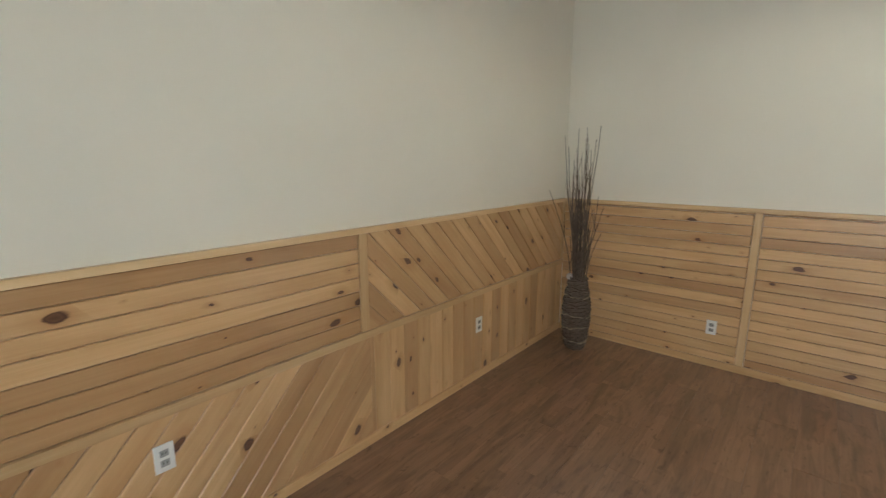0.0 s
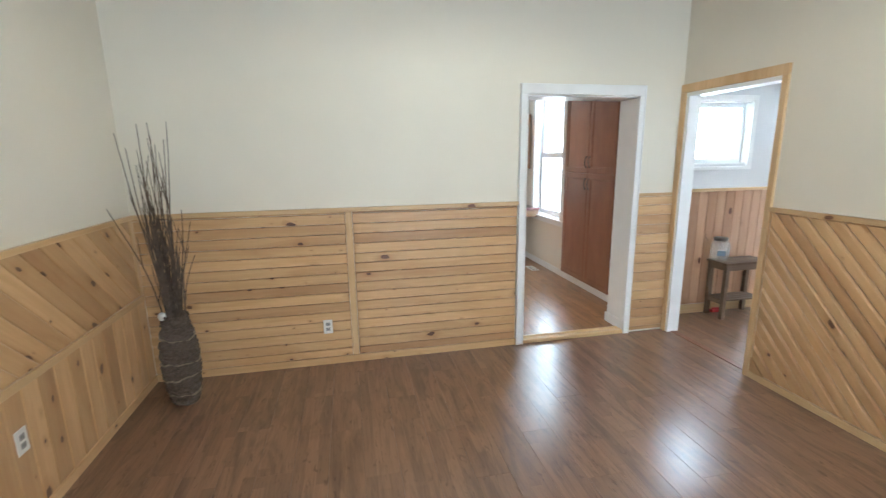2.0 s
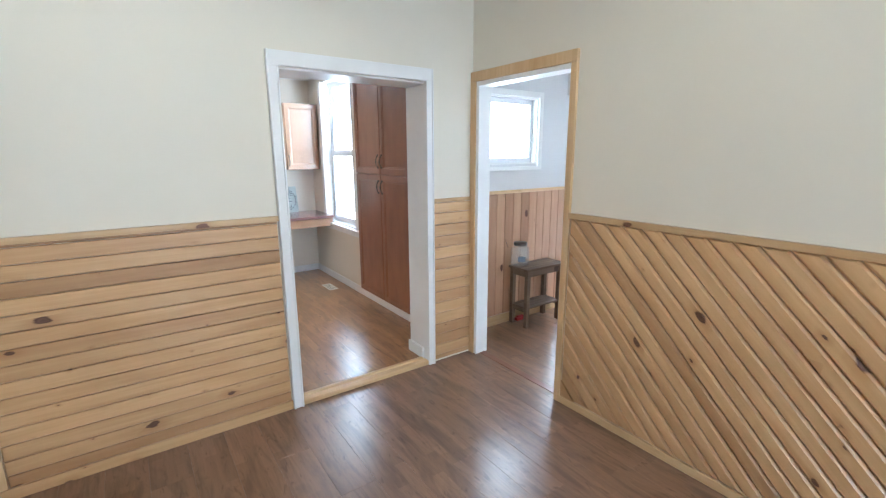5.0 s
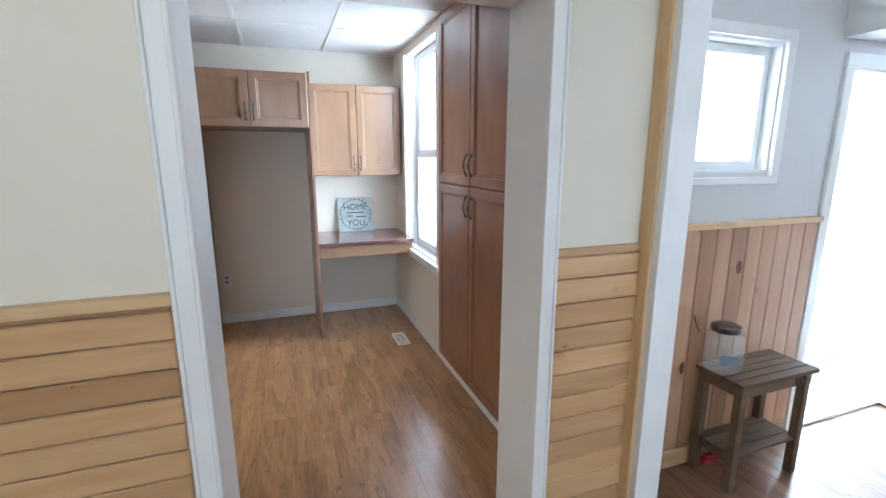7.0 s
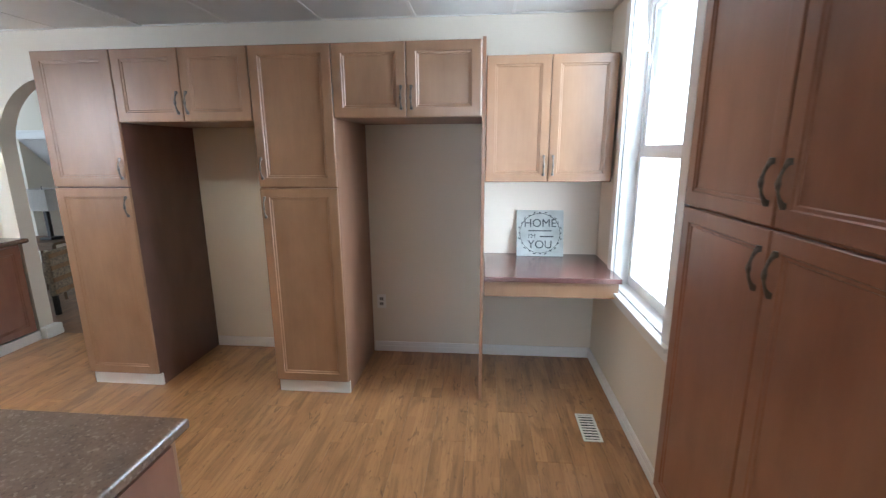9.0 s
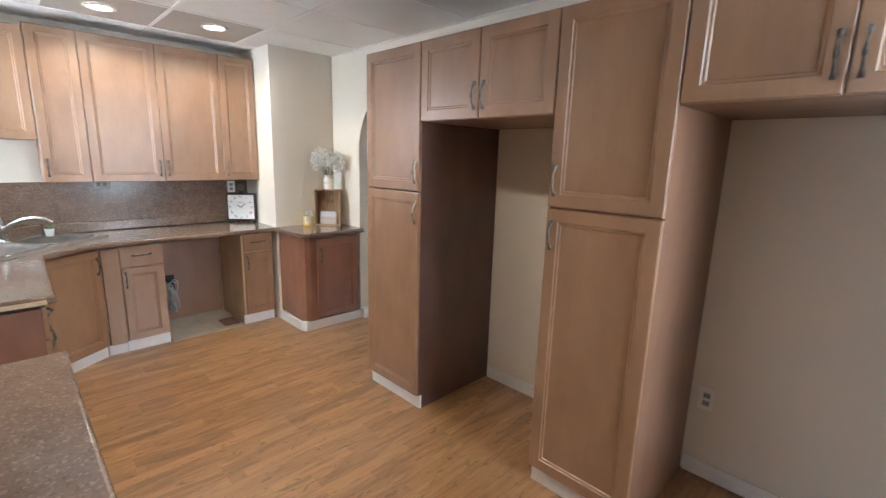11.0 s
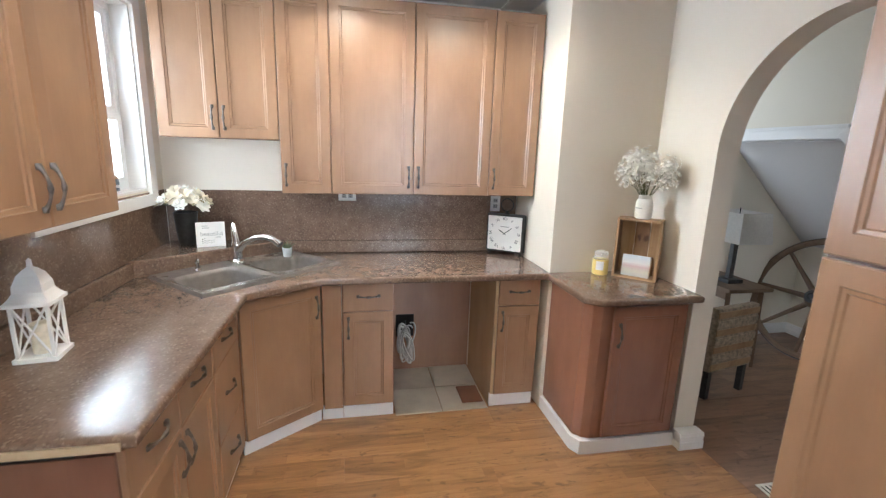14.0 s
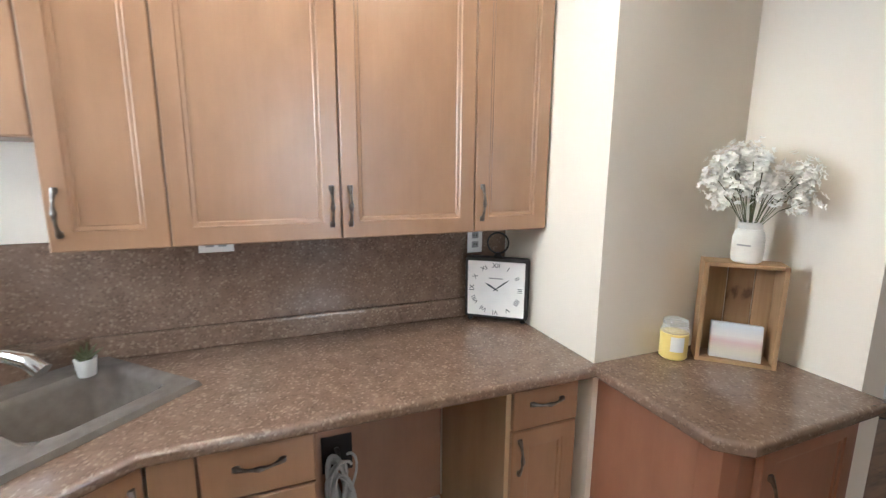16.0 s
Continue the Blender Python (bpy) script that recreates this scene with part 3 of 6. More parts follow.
def upright(x, y, z0, z1, width, depth, face, parent, name, mat, label=""):
    """A standing trim; face 'n': on a wall that faces -y, 'w': faces +x, 'e': faces -x. x, y: its middle on the wall."""
    l = z1 - z0
    c = (z0 + z1) / 2
    cols = {"n": ((0, 0, 1), (-1, 0, 0), (0, -1, 0)), "w": ((0, 0, 1), (0, -1, 0), (1, 0, 0)), "e": ((0, 0, 1), (0, 1, 0), (-1, 0, 0))}[face]
    m = Matrix(cols).transposed().to_4x4()
    m.translation = Vector((x, y, c)) - Vector(cols[1]) * width / 2
    return strip(name, parent, (l, width, depth), m, mat, label)


P, PT = M["pine"], M["pine_trim"]
on_north(LW + 0.02, 1.25, TOP, 0.032, 0.03, LN, wall_north, "cap_rail", PT)
on_north(2.37, LE - 0.012, TOP + 0.032, 0.03, 0.012, LN, wall_north, "cap_rail", PT)
on_north(LW + 0.02, 1.25, 0.0, 0.06, 0.022, LN, wall_north, "baseboard", P)
upright(-0.14, LN, 0.062, TOP, 0.052, 0.02, "n", wall_north, "batten", PT)
on_west(LS, LN, TOP, 0.032, 0.03, LW, wall_west, "cap_rail", PT)
on_west(LS, LN - 0.02, 0.657, 0.042, 0.028, LW, wall_west, "mid_rail", PT)
on_west(LS, LN - 0.02, 0.0, 0.06, 0.022, LW, wall_west, "baseboard", P)
upright(LW, 1.37, 0.70, TOP, 0.055, 0.02, "w", wall_west, "batten", PT)
upright(LW, LN - 0.045, 0.70, TOP, 0.055, 0.02, "w", wall_west, "batten", PT)
on_east(LS, 2.832, TOP, 0.034, 0.03, LE, wall_east, "cap_rail", PT)
on_east(LS, 2.832, 0.0, 0.048, 0.022, LE, wall_east, "baseboard", PT)
upright(LE, 1.075, 0.05, TOP, 0.055, 0.02, "e", wall_east, "batten", PT)
upright(LE, -1.31, 0.05, TOP, 0.055, 0.02, "e", wall_east, "batten", PT)
on_north(LE + 0.105, 4.245, 1.27, 0.03, 0.03, EN, entry_north, "cap_rail", PT)
on_north(LE + 0.105, 4.23, 0.0, 0.095, 0.02, EN, entry_north, "baseboard", PT)


def casing(name, specs, mat, label):
    """A door's lining and casings; each board is a part."""
    top = tagged(new(name), label, "door frame", kind="structure")
    for n, s in specs:
        bm = box(bmesh.new(), *s, bevel=0.005)
        part(n, bm, mat, top)
    return top


# white cased opening to the kitchen
Y = LN
door_1 = casing("door_1", [
    ("casing_side", (1.25, 1.315, Y - 0.03, Y, 0, 2.127)), ("casing_side", (2.312, 2.367, Y - 0.03, Y, 0, 2.127)),
    ("casing_head", (1.25, 2.367, Y - 0.03, Y, 2.127, 2.21)),
    ("casing_bead", (1.25, 1.262, Y - 0.038, Y - 0.03, 0, 2.21)), ("casing_bead", (1.303, 1.315, Y - 0.036, Y - 0.03, 0, 2.127)), ("casing_bead", (2.355, 2.367, Y - 0.038, Y - 0.03, 0, 2.21)),
    ("jamb", (1.301, 1.315, Y, 4.065, 0.03, 2.113)), ("jamb", (2.315, 2.329, Y, 4.065, 0.03, 2.113)),
    ("jamb_head", (1.301, 2.329, Y, 4.065, 2.113, 2.128)),
    ("jamb_base", (2.297, 2.315, Y + 0.05, 4.07, KF, KF + 0.09))], M["trim"], "white painted cased opening between living room and kitchen")
sill = part("threshold", box(box(bmesh.new(), 1.315, 2.315, Y - 0.02, Y + 0.045, 0, 0.036, 0.008), 1.318, 2.295, Y + 0.03, Y + 0.062, 0.02, 0.05, 0.01), PT, door_1, "pale varnished wooden threshold")

# pine cased opening to the entry
X = LE
door_2 = casing("door_2", [
    ("casing_side", (X - 0.024, X, 2.83, 2.874, 0, 2.152)), ("casing_side", (X - 0.024, X, 3.745, LN - 0.002, 0, 2.152)),
    ("casing_head", (X - 0.024, X, 2.83, LN - 0.002, 2.152, 2.222))], M["pine_upright"], "pine cased opening with white lining between living room and entry")
for s in ((X - 0.012, X + 0.107, 3.715, 3.752, 0, 2.12), (X - 0.012, X + 0.107, 2.87, 2.884, 0, 2.12), (X - 0.012, X + 0.107, 2.87, 3.752, 2.12, 2.152)):
    part("jamb", box(bmesh.new(), *s, bevel=0.004), M["trim"], door_2, "white painted lining board")
part("threshold", box(bmesh.new(), X + 0.03, X + 0.08, 2.884, 3.715, 0, 0.006, 0.002), M["cab_side"], door_2, "dark metal floor strip")


def baseboard(name, x0, x1, y0, y1, z, h=0.085):
    """A moulded skirting: a board, set back, between a deeper foot and a slim top bead."""
    bm = box(bmesh.new(), x0 + 0.002, x1 - 0.002, y0 + 0.002, y1 - 0.002, z, z + h, 0.003)
    box(bm, x0 - 0.001, x1 + 0.001, y0 - 0.001, y1 + 0.001, z + 0.001, z + 0.05, 0.003)
    box(bm, x0, x1, y0, y1, z + h - 0.026, z + h - 0.014, 0.003)
    return solid(name, bm, M["trim"], "white moulded baseboard along the wall", "baseboard", "structure")


baseboard("baseboard", 0.905, 1.762, KN - 0.016, KN, KF)
baseboard("baseboard", 1.795, KE - 0.016, KN - 0.016, KN, KF)
baseboard("baseboard", KE - 0.016, KE, KS + 0.02, KN, KF)
baseboard("baseboard", -0.46, 0.398, KN - 0.016, KN, KF)
baseboard("baseboard", -2.135, -2.06, KN - 0.016, KN + 0.14, KF, 0.1)
baseboard("baseboard", -1.045, -0.99, KN - 0.016, KN + 0.14, KF, 0.1)


def window(name, m, w, h, label, rail=None, casing_w=0.085, depth=0.2, sill=True, head=True, sash=0.045):
    """A white vinyl window in an opening w by h; local x along the wall, y out of the room, z up from the opening's foot."""
    top = tagged(new(name), label, "window", kind="structure")
    top.matrix_basis = m
    f = M["trim"]
    part("casing", box(bmesh.new(), -casing_w, 0, -0.022, 0, -0.02, h + (casing_w if head else 0), 0.004), f, top)
    part("casing", box(bmesh.new(), w, w + casing_w, -0.022, 0, -0.02, h + (casing_w if head else 0), 0.004), f, top)
    if head:
        part("casing", box(bmesh.new(), 0, w, -0.022, 0, h, h + casing_w, 0.004), f, top)
    if sill:
        part("window_sill", box(bmesh.new(), -casing_w - 0.01, w + casing_w + 0.01, -0.045, depth * 0.5, -0.03, 0.0, 0.006), f, top)
        part("apron", box(bmesh.new(), -casing_w, w + casing_w, -0.02, 0, -0.085, -0.03, 0.004), f, top)
    else:
        part("casing", box(bmesh.new(), -casing_w, w + casing_w, -0.022, 0, -casing_w, -0.02, 0.004), f, top)
    lining = boxes((0, 0.012, 0, depth, 0, h), (w - 0.012, w, 0, depth, 0, h), (0.012, w - 0.012, 0, depth, h - 0.012, h), (0.012, w - 0.012, 0, depth, 0, 0.012))
    part("reveal", lining, f, top)
    part("window_frame", frame_bm(w, h, sash, 0.05, depth * 0.45), M["vinyl"], top)
    lights = [(sash, h - sash)] if rail is None else [(sash, rail), (rail, h - sash)]
    for k, (z0, z1) in enumerate(lights):
        y = depth * 0.45 + (0.012 if k == 0 else 0.03)
        bm = frame_bm(w - 2 * sash, z1 - z0, 0.035, 0.03)
        s = part("sash", bm, M["vinyl"], top, m=pose(sash, y - 0.02, z0))
        g = part("pane", boxes((0.03, w - 2 * sash - 0.03, 0.012, 0.018, 0.03, z1 - z0 - 0.03)), M["glass"], s)
        g.visible_shadow = False
    return top


window("window_1", pose(KE, 6.64, 0.78, 0, 0, -90), 0.88, 1.72, "tall white double-hung vinyl window over the heating side of the kitchen", rail=0.86, head=False)
window("window_2", pose(-2.1, KS, 1.37, 0, 0, 180), 0.92, 0.99, "white vinyl window over the kitchen worktop", rail=0.42, sill=False)
window("window_3", pose(2.87, EN, 1.535), 0.925, 0.60, "small white vinyl window of the entry", casing_w=0.055, sill=False, sash=0.022, depth=0.13)
# out of view; added as the opening for the living room's daylight
window("window_4", pose(2.15, LS, 1.0, 0, 0, 180), 1.7, 1.3, "unseen wide white window added to light the living room")
# never in view; placed east to brighten the lamp shade and wheel
window("window_5", pose(1.0, 9.6, 0.9, 0, 0, -90), 1.4, 1.3, "unseen white window added to light the room behind the arch", depth=0.15)

# outside door of the entry, standing open
door_3 = casing("door_3", [
    ("casing_side", (4.236, 4.30, EN - 0.022, EN, 0, 2.06)), ("casing_side", (5.25, 5.315, EN - 0.022, EN, 0, 2.06)),
    ("casing_head", (4.236, 5.315, EN - 0.022, EN, 2.06, 2.125)),
    ("jamb", (4.298, 4.325, EN - 0.01, 4.35, 0, 2.04)), ("jamb", (5.228, 5.252, EN - 0.01, 4.35, 0, 2.04)), ("jamb_head", (4.298, 5.252, EN - 0.01, 4.35, 2.04, 2.06)),
    ("door_sill", (4.298, 5.252, EN - 0.01, 4.42, 0, 0.02))], M["trim"], "white outside door frame with the door standing open")


def outside_leaf():
    """A steel door, swung into the room: glazed above, two raised panels below."""
    leaf = part("leaf", frame_bm(0.86, 2.02, 0.12, 0.042), M["vinyl"], door_3, "open white door with a large glass pane", pose(5.175, 4.25, 0.02, 0, 0, -101))
    part("lower_panel", box(bmesh.new(), 0.122, 0.738, 0.006, 0.036, 0.122, 0.95, 0.004), M["vinyl"], leaf)
    for x in (0.16, 0.46):
        part("panel_moulding", frame_bm(0.24, 0.6, 0.022, 0.042), M["trim"], leaf, m=pose(x, 0, 0.22))
        part("raised_panel", box(bmesh.new(), x + 0.05, x + 0.19, 0.001, 0.041, 0.27, 0.77, 0.006), M["vinyl"], leaf)
    part("glazing_frame", frame_bm(0.64, 0.96, 0.035, 0.054), M["vinyl"], leaf, m=pose(0.11, -0.006, 0.955))
    g = part("pane", boxes((0.146, 0.714, 0.016, 0.024, 0.99, 1.88)), M["door_glass"], leaf)
    g.visible_shadow = False
    bm = bmesh.new()
    for y in (-0.05, 0.092):
        tube(bm, [(0.80, 0.021, 0.98), (0.80, y, 0.98)], 0.012)
        bmesh.ops.create_uvsphere(bm, u_segments=14, v_segments=8, radius=0.028, matrix=Matrix.Translation((0.80, y, 0.98)))
    part("door_knob", bm, M["chrome"], leaf, "round metal knob", smooth=True)
    for z in (0.25, 1.0, 1.75):
        part("hinge", tube(bmesh.new(), [(-0.006, 0.046, z), (-0.006, 0.046, z + 0.09)], 0.007, 8), M["chrome"], leaf, smooth=True)


outside_leaf()

# ---- kitchen cabinets ----


def door_bm(w, h, t=0.02, stile=0.055):
    """A recessed-panel door: front at y = 0, back at y = t; foot at z = 0, from x = 0."""
    bm = bmesh.new()

    def ring(d, y):
        return [bm.verts.new(p) for p in ((d, y, d), (w - d, y, d), (w - d, y, h - d), (d, y, h - d))]

    rings = [ring(0, t), ring(0, 0.004), ring(0.004, 0), ring(stile, 0), ring(stile + 0.004, 0.005), ring(stile + 0.013, 0.006), ring(stile + 0.017, 0.0105)]
    for a, b in zip(rings, rings[1:]):
        for k in range(4):
            bm.faces.new((a[k], a[(k + 1) % 4], b[(k + 1) % 4], b[k]))
    bm.faces.new(rings[-1])
    bm.faces.new(rings[0][::-1])
    return bm


def drawer_bm(w, h, t=0.02):
    return box(bmesh.new(), 0, w, 0, t, 0, h, 0.004)


def handle_bm(length=0.118):
    """A bowed pewter pull with flared feet, along local z, standing off towards -y."""
    bm = bmesh.new()
    n, pts, rad = 13, [], []
    for k in range(n):
        s = k / (n - 1)
        pts.append((0, -0.004 - 0.021 * math.sin(math.pi * s) ** 0.75, (s - 0.5) * length))
        rad.append(0.0042 + 0.0055 * abs(2 * s - 1) ** 5 + 0.0042 * math.exp(-((s - 0.5) * 10) ** 2))
    tube(bm, pts, rad, 8)
    for z in (-0.5, 0.5):
        lathe(bm, [(0.008, z * length - 0.009), (0.0095, z * length), (0.008, z * length + 0.009)], 8, (0, -0.003))
    return bm


HANDLE = finish(handle_bm(), "handle", M["pewter"], True)


def handle(parent, x, z, level=False):
    ob = new("handle", HANDLE)
    ob.parent = parent
    ob.matrix_basis = pose(x, 0, z, 0, 90 if level else 0, 0)
    return tagged(ob, "dark pewter bow handle")


def cabinet(m, label, w, d, z0, z1, fronts, mat=None, side=None, toe=True):
    """Local x to the right along the front, y into the cabinet from the door faces, z up. fronts: (kind, x0, x1, z0, z1, handle)."""
    mat, side = mat or M["cab"], side or M["cab_in"]
    top = thing("kitchen_cabinet", m, label, "cabinet")
    if z0 > 0 or not toe:
        bm = boxes((0, w, 0.021, d, z0, z1))
    else:
        bm = boxes((0, w, 0.021, d, 0.095, z1), (0.0, w, 0.055, d, 0, 0.095))
    part("body", bm, side, top)
    if toe and z0 == 0:
        part("toe_kick", box(bmesh.new(), 0, w, 0.036, 0.054, 0, 0.088, 0.003), M["trim"], top, "white painted toe kick")
    for kind, x0, x1, a, b, grip in fronts:
        g = 0.0018
        bm = door_bm(x1 - x0 - 2 * g, b - a - 2 * g) if kind == "door" else drawer_bm(x1 - x0 - 2 * g, b - a - 2 * g)
        f = part(kind, bm, mat, top, m=pose(x0 + g, 0, a + g))
        if grip:
            handle(f, grip[0] - x0 - g, grip[1] - a - g, kind == "drawer")
    return top


def tall(x0, x1, grip_left, label, side=None):
    w = x1 - x0
    gx = 0.03 if grip_left else w - 0.03
    return cabinet(pose(x0, 6.39, KF), label, w, 0.715, 0, 2.225,
                   [("door", 0, w, 0.1, 1.40, (gx, 1.28)), ("door", 0, w, 1.405, 2.225, (gx, 1.52))], side=side)


# this pantry's body carries the gap's shade in its colour
tall(-0.985, -0.468, False, "tall stained maple pantry cabinet beside the fridge gap", M["cab_shaded"])
tall(0.398, 0.895, True, "tall stained maple pantry cabinet between two appliance gaps")


def bridge(x0, x1, z0, label):
    w = x1 - x0
    c = w / 2
    return cabinet(pose(x0, 6.39, KF), label, w, 0.715, z0, 2.225,
                   [("door", 0, c, z0, 2.225, (c - 0.03, z0 + 0.11)), ("door", c, w, z0, 2.225, (c + 0.03, z0 + 0.11))])


bridge(-0.466, 0.396, 1.80, "stained maple bridge cabinet over the empty fridge gap")
bridge(0.897, 1.764, 1.81, "stained maple bridge cabinet over an empty gap")
fridge_gable = solid("fridge_gable", box(bmesh.new(), 1.766, 1.787, 6.41, KN - 0.018, KF, KF + 2.24, 0.002), M["cab_in"], "tall thin maple gable board beside the desk", "cabinet board")
cabinet(pose(1.79, 6.79, KF), "stained maple wall cabinet above the desk", 0.83, 0.315, 1.41, 2.215,
        [("door", 0, 0.415, 1.41, 2.215, (0.385, 1.52)), ("door", 0.415, 0.83, 1.41, 2.215, (0.445, 1.52))])
desk = thing("desk", pose(1.79, 6.43, 0), "built-in desk with a dark top and maple drawer", "desk")
part("desktop", box(bmesh.new(), 0, 0.845, 0, KN - 6.432, 0.845, 0.875, 0.004), M["desk"], desk, "dark red-brown desktop")
part("drawer", box(bmesh.new(), 0.005, 0.835, 0.03, 0.055, 0.74, 0.838, 0.003), M["cab"], desk)
for x in (0.0, 0.825):
    part("support", boxes((x, x + 0.018, 0.06, KN - 6.45, 0.76, 0.845)), M["cab_in"], desk)
# flush double pantry on the window wall
cabinet(pose(2.585, 5.60, KF, 0, 0, -90), "tall red-brown double pantry cabinet beside the window", 1.10, 0.054, 0.0955, 2.50,
        [("door", 0, 0.56, 0.1, 1.40, (0.525, 1.28)), ("door", 0, 0.56, 1.405, 2.5, (0.525, 1.53)),
         ("door", 0.565, 1.10, 0.1, 1.40, (0.6, 1.28)), ("door", 0.565, 1.10, 1.405, 2.5, (0.6, 1.53))], mat=M["cab_red"], side=M["cab_red"])

BASE_H = 0.856


def base_unit(m, w, label, columns, d=0.6, mat=None, side=None):
    """A base cabinet: columns of (x0, x1, door or drawers, hinge side)."""
    fronts = []
    for x0, x1, kind, right in columns:
        c = (x0 + x1) / 2
        if kind == "drawers":
            for a, b in ((0.10, 0.36), (0.36, 0.70), (0.70, 0.865)):
                fronts.append(("drawer", x0, x1, a, b, (c, (a + b) / 2 + 0.01)))
        else:
            fronts.append(("drawer", x0, x1, 0.70, 0.865, (c, 0.79)))
            fronts.append(("door", x0, x1, 0.10, 0.695, (x1 - 0.03 if right else x0 + 0.03, 0.60)))
    return cabinet(m, label, w, d, 0, BASE_H, fronts, mat=mat, side=side)


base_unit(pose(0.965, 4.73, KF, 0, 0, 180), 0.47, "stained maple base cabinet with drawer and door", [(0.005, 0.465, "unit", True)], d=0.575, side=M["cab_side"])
base_unit(pose(0.493, 4.73, KF, 0, 0, 180), 0.47, "stained maple base cabinet with drawer and door", [(0.005, 0.465, "unit", False)], d=0.575)
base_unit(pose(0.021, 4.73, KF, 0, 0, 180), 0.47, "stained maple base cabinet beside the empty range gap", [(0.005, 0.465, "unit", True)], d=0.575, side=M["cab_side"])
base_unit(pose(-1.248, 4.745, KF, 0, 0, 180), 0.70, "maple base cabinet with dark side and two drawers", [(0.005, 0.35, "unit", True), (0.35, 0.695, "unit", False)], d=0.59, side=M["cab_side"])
base_unit(pose(-1.951, 4.745, KF, 0, 0, 180), 0.395, "maple base cabinet with three drawers", [(0.005, 0.385, "drawers", True)], d=0.59)
base_unit(pose(-2.62, 5.235, KF, 0, 0, 90), 0.30, "narrow maple base cabinet with drawer and door", [(0.005, 0.295, "unit", False)], d=0.6)
base_unit(pose(-2.62, 6.155, KF, 0, 0, 90), 0.29, "narrow maple base cabinet with drawer and door", [(0.015, 0.28, "unit", False)], d=0.6, side=M["raw_maple"])
A, B = Vector((-2.352, 4.748)), Vector((-2.622, 5.125))
turn = math.degrees(math.atan2(B.y - A.y, B.x - A.x))
wd = (B - A).length
cabinet(pose(A.x, A.y, KF, 0, 0, turn), "maple corner sink cabinet with one full door", wd, 0.07, 0, 0.868,
        [("door", 0.004, wd - 0.004, 0.095, 0.862, (wd - 0.035, 0.74))])
filler = solid("filler_panel", box(bmesh.new(), -2.66, -2.622, 5.125, 5.232, KF + 0.09, KF + BASE_H, 0.002), M["cab"], "maple filler strip beside the sink cabinet", "panel")
part("toe_kick", box(bmesh.new(), -2.672, -2.657, 5.11, 5.232, KF, KF + 0.088, 0.002), M["trim"], filler, "white painted toe kick")

# corner cabinet under the shelf decor
low = thing("corner_cabinet", pose(-2.6, 6.47, KF), "red-brown base cabinet in front of the chase", "cabinet")
bm = bmesh.new()
prism(bm, [(0.002, 0.03), (0.40, 0.03), (0.452, 0.055), (0.47, 0.10), (0.47, 0.60), (0.002, 0.60)], 0.09, 0.872)
part("body", bm, M["cab_red"], low)
f = part("door", door_bm(0.43, 0.755), M["cab_red"], low, m=pose(0.491, 0.16, 0.1, 0, 0, 90))
handle(f, 0.035, 0.60)
bm = bmesh.new()
prism(bm, [(0.002, 0.01), (0.42, 0.01), (0.478, 0.04), (0.485, 0.10), (0.485, 0.62), (0.46, 0.62), (0.46, 0.1), (0.41, 0.03), (0.002, 0.03)], 0, 0.082)
part("toe_kick", bm, M["trim"], low, "white painted base moulding")

# wall cabinets over the sink wall
UB = 1.342
W = [0, 0.287, 0.779, 1.264, 1.578]
cabinet(pose(-2.92, 4.893, KF, 0, 0, 90), "stained maple wall cabinets over the worktop", W[4], 0.315, UB, 2.445,
        [("door", W[0], W[1], UB, 2.445, (0.03, UB + 0.11)), ("door", W[1], W[2], UB, 2.445, (W[2] - 0.03, UB + 0.11)),
         ("door", W[2], W[3], UB, 2.445, (W[2] + 0.03, UB + 0.11)), ("door", W[3], W[4], UB, 2.445, (W[3] + 0.03, UB + 0.11))])
cabinet(pose(-2.925, 4.262, KF, 0, 0, 90), "short stained maple wall cabinet above the sink", 0.629, 0.31, 1.648, 2.42,
        [("door", 0, 0.312, 1.648, 2.42, (0.282, 1.76)), ("door", 0.312, 0.629, 1.648, 2.42, (0.342, 1.76))])
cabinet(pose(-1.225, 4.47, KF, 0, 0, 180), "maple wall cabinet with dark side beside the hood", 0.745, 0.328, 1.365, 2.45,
        [("door", 0, 0.372, 1.365, 2.45, (0.342, 1.48)), ("door", 0.372, 0.745, 1.365, 2.45, (0.402, 1.48))], side=M["cab_shaded"])
cabinet(pose(0.39, 4.47, KF, 0, 0, 180), "maple wall cabinet beside the range hood", 0.8, 0.328, 1.375, 2.45,
        [("door", 0, 0.4, 1.375, 2.45, (0.37, 1.48)), ("door", 0.4, 0.8, 1.375, 2.45, (0.43, 1.48))])

# wine lattice over the hood
rack = thing("wine_rack_cabinet", pose(-0.445, 4.47, KF, 0, 0, 180), "open maple wine rack cabinet above the hood", "cabinet")
part("body", boxes((0, 0.745, 0.02, 0.328, 2.40, 2.45), (0, 0.02, 0.02, 0.328, 1.93, 2.40), (0.725, 0.745, 0.02, 0.328, 1.93, 2.40), (0.02, 0.725, 0.02, 0.328, 1.93, 1.945), (0.02, 0.725, 0.31, 0.328, 1.945, 2.40)), M["cab"], rack)
part("face_frame", frame_bm(0.745, 0.52, 0.05, 0.02), M["cab"], rack, m=pose(0, 0, 1.93))
for s in (1, -1):
    for k in range(-2, 4):
        cx = 0.3725 + s * (k - 0.5) * 0.19
        lo, hi = (cx - s * 0.2, cx + s * 0.2)
        x0, x1 = max(0.03, min(lo, hi)), min(0.715, max(lo, hi))
        if x1 - x0 > 0.06:
            z = lambda x: 2.19 + s * (x - cx) * 1.05
            bm = tube(bmesh.new(), [(x0, 0.03 + 0.012 * (s > 0), z(x0)), (x1, 0.03 + 0.012 * (s > 0), z(x1))], 0.008, 4)
            part("slat", bm, M["cab"], rack)


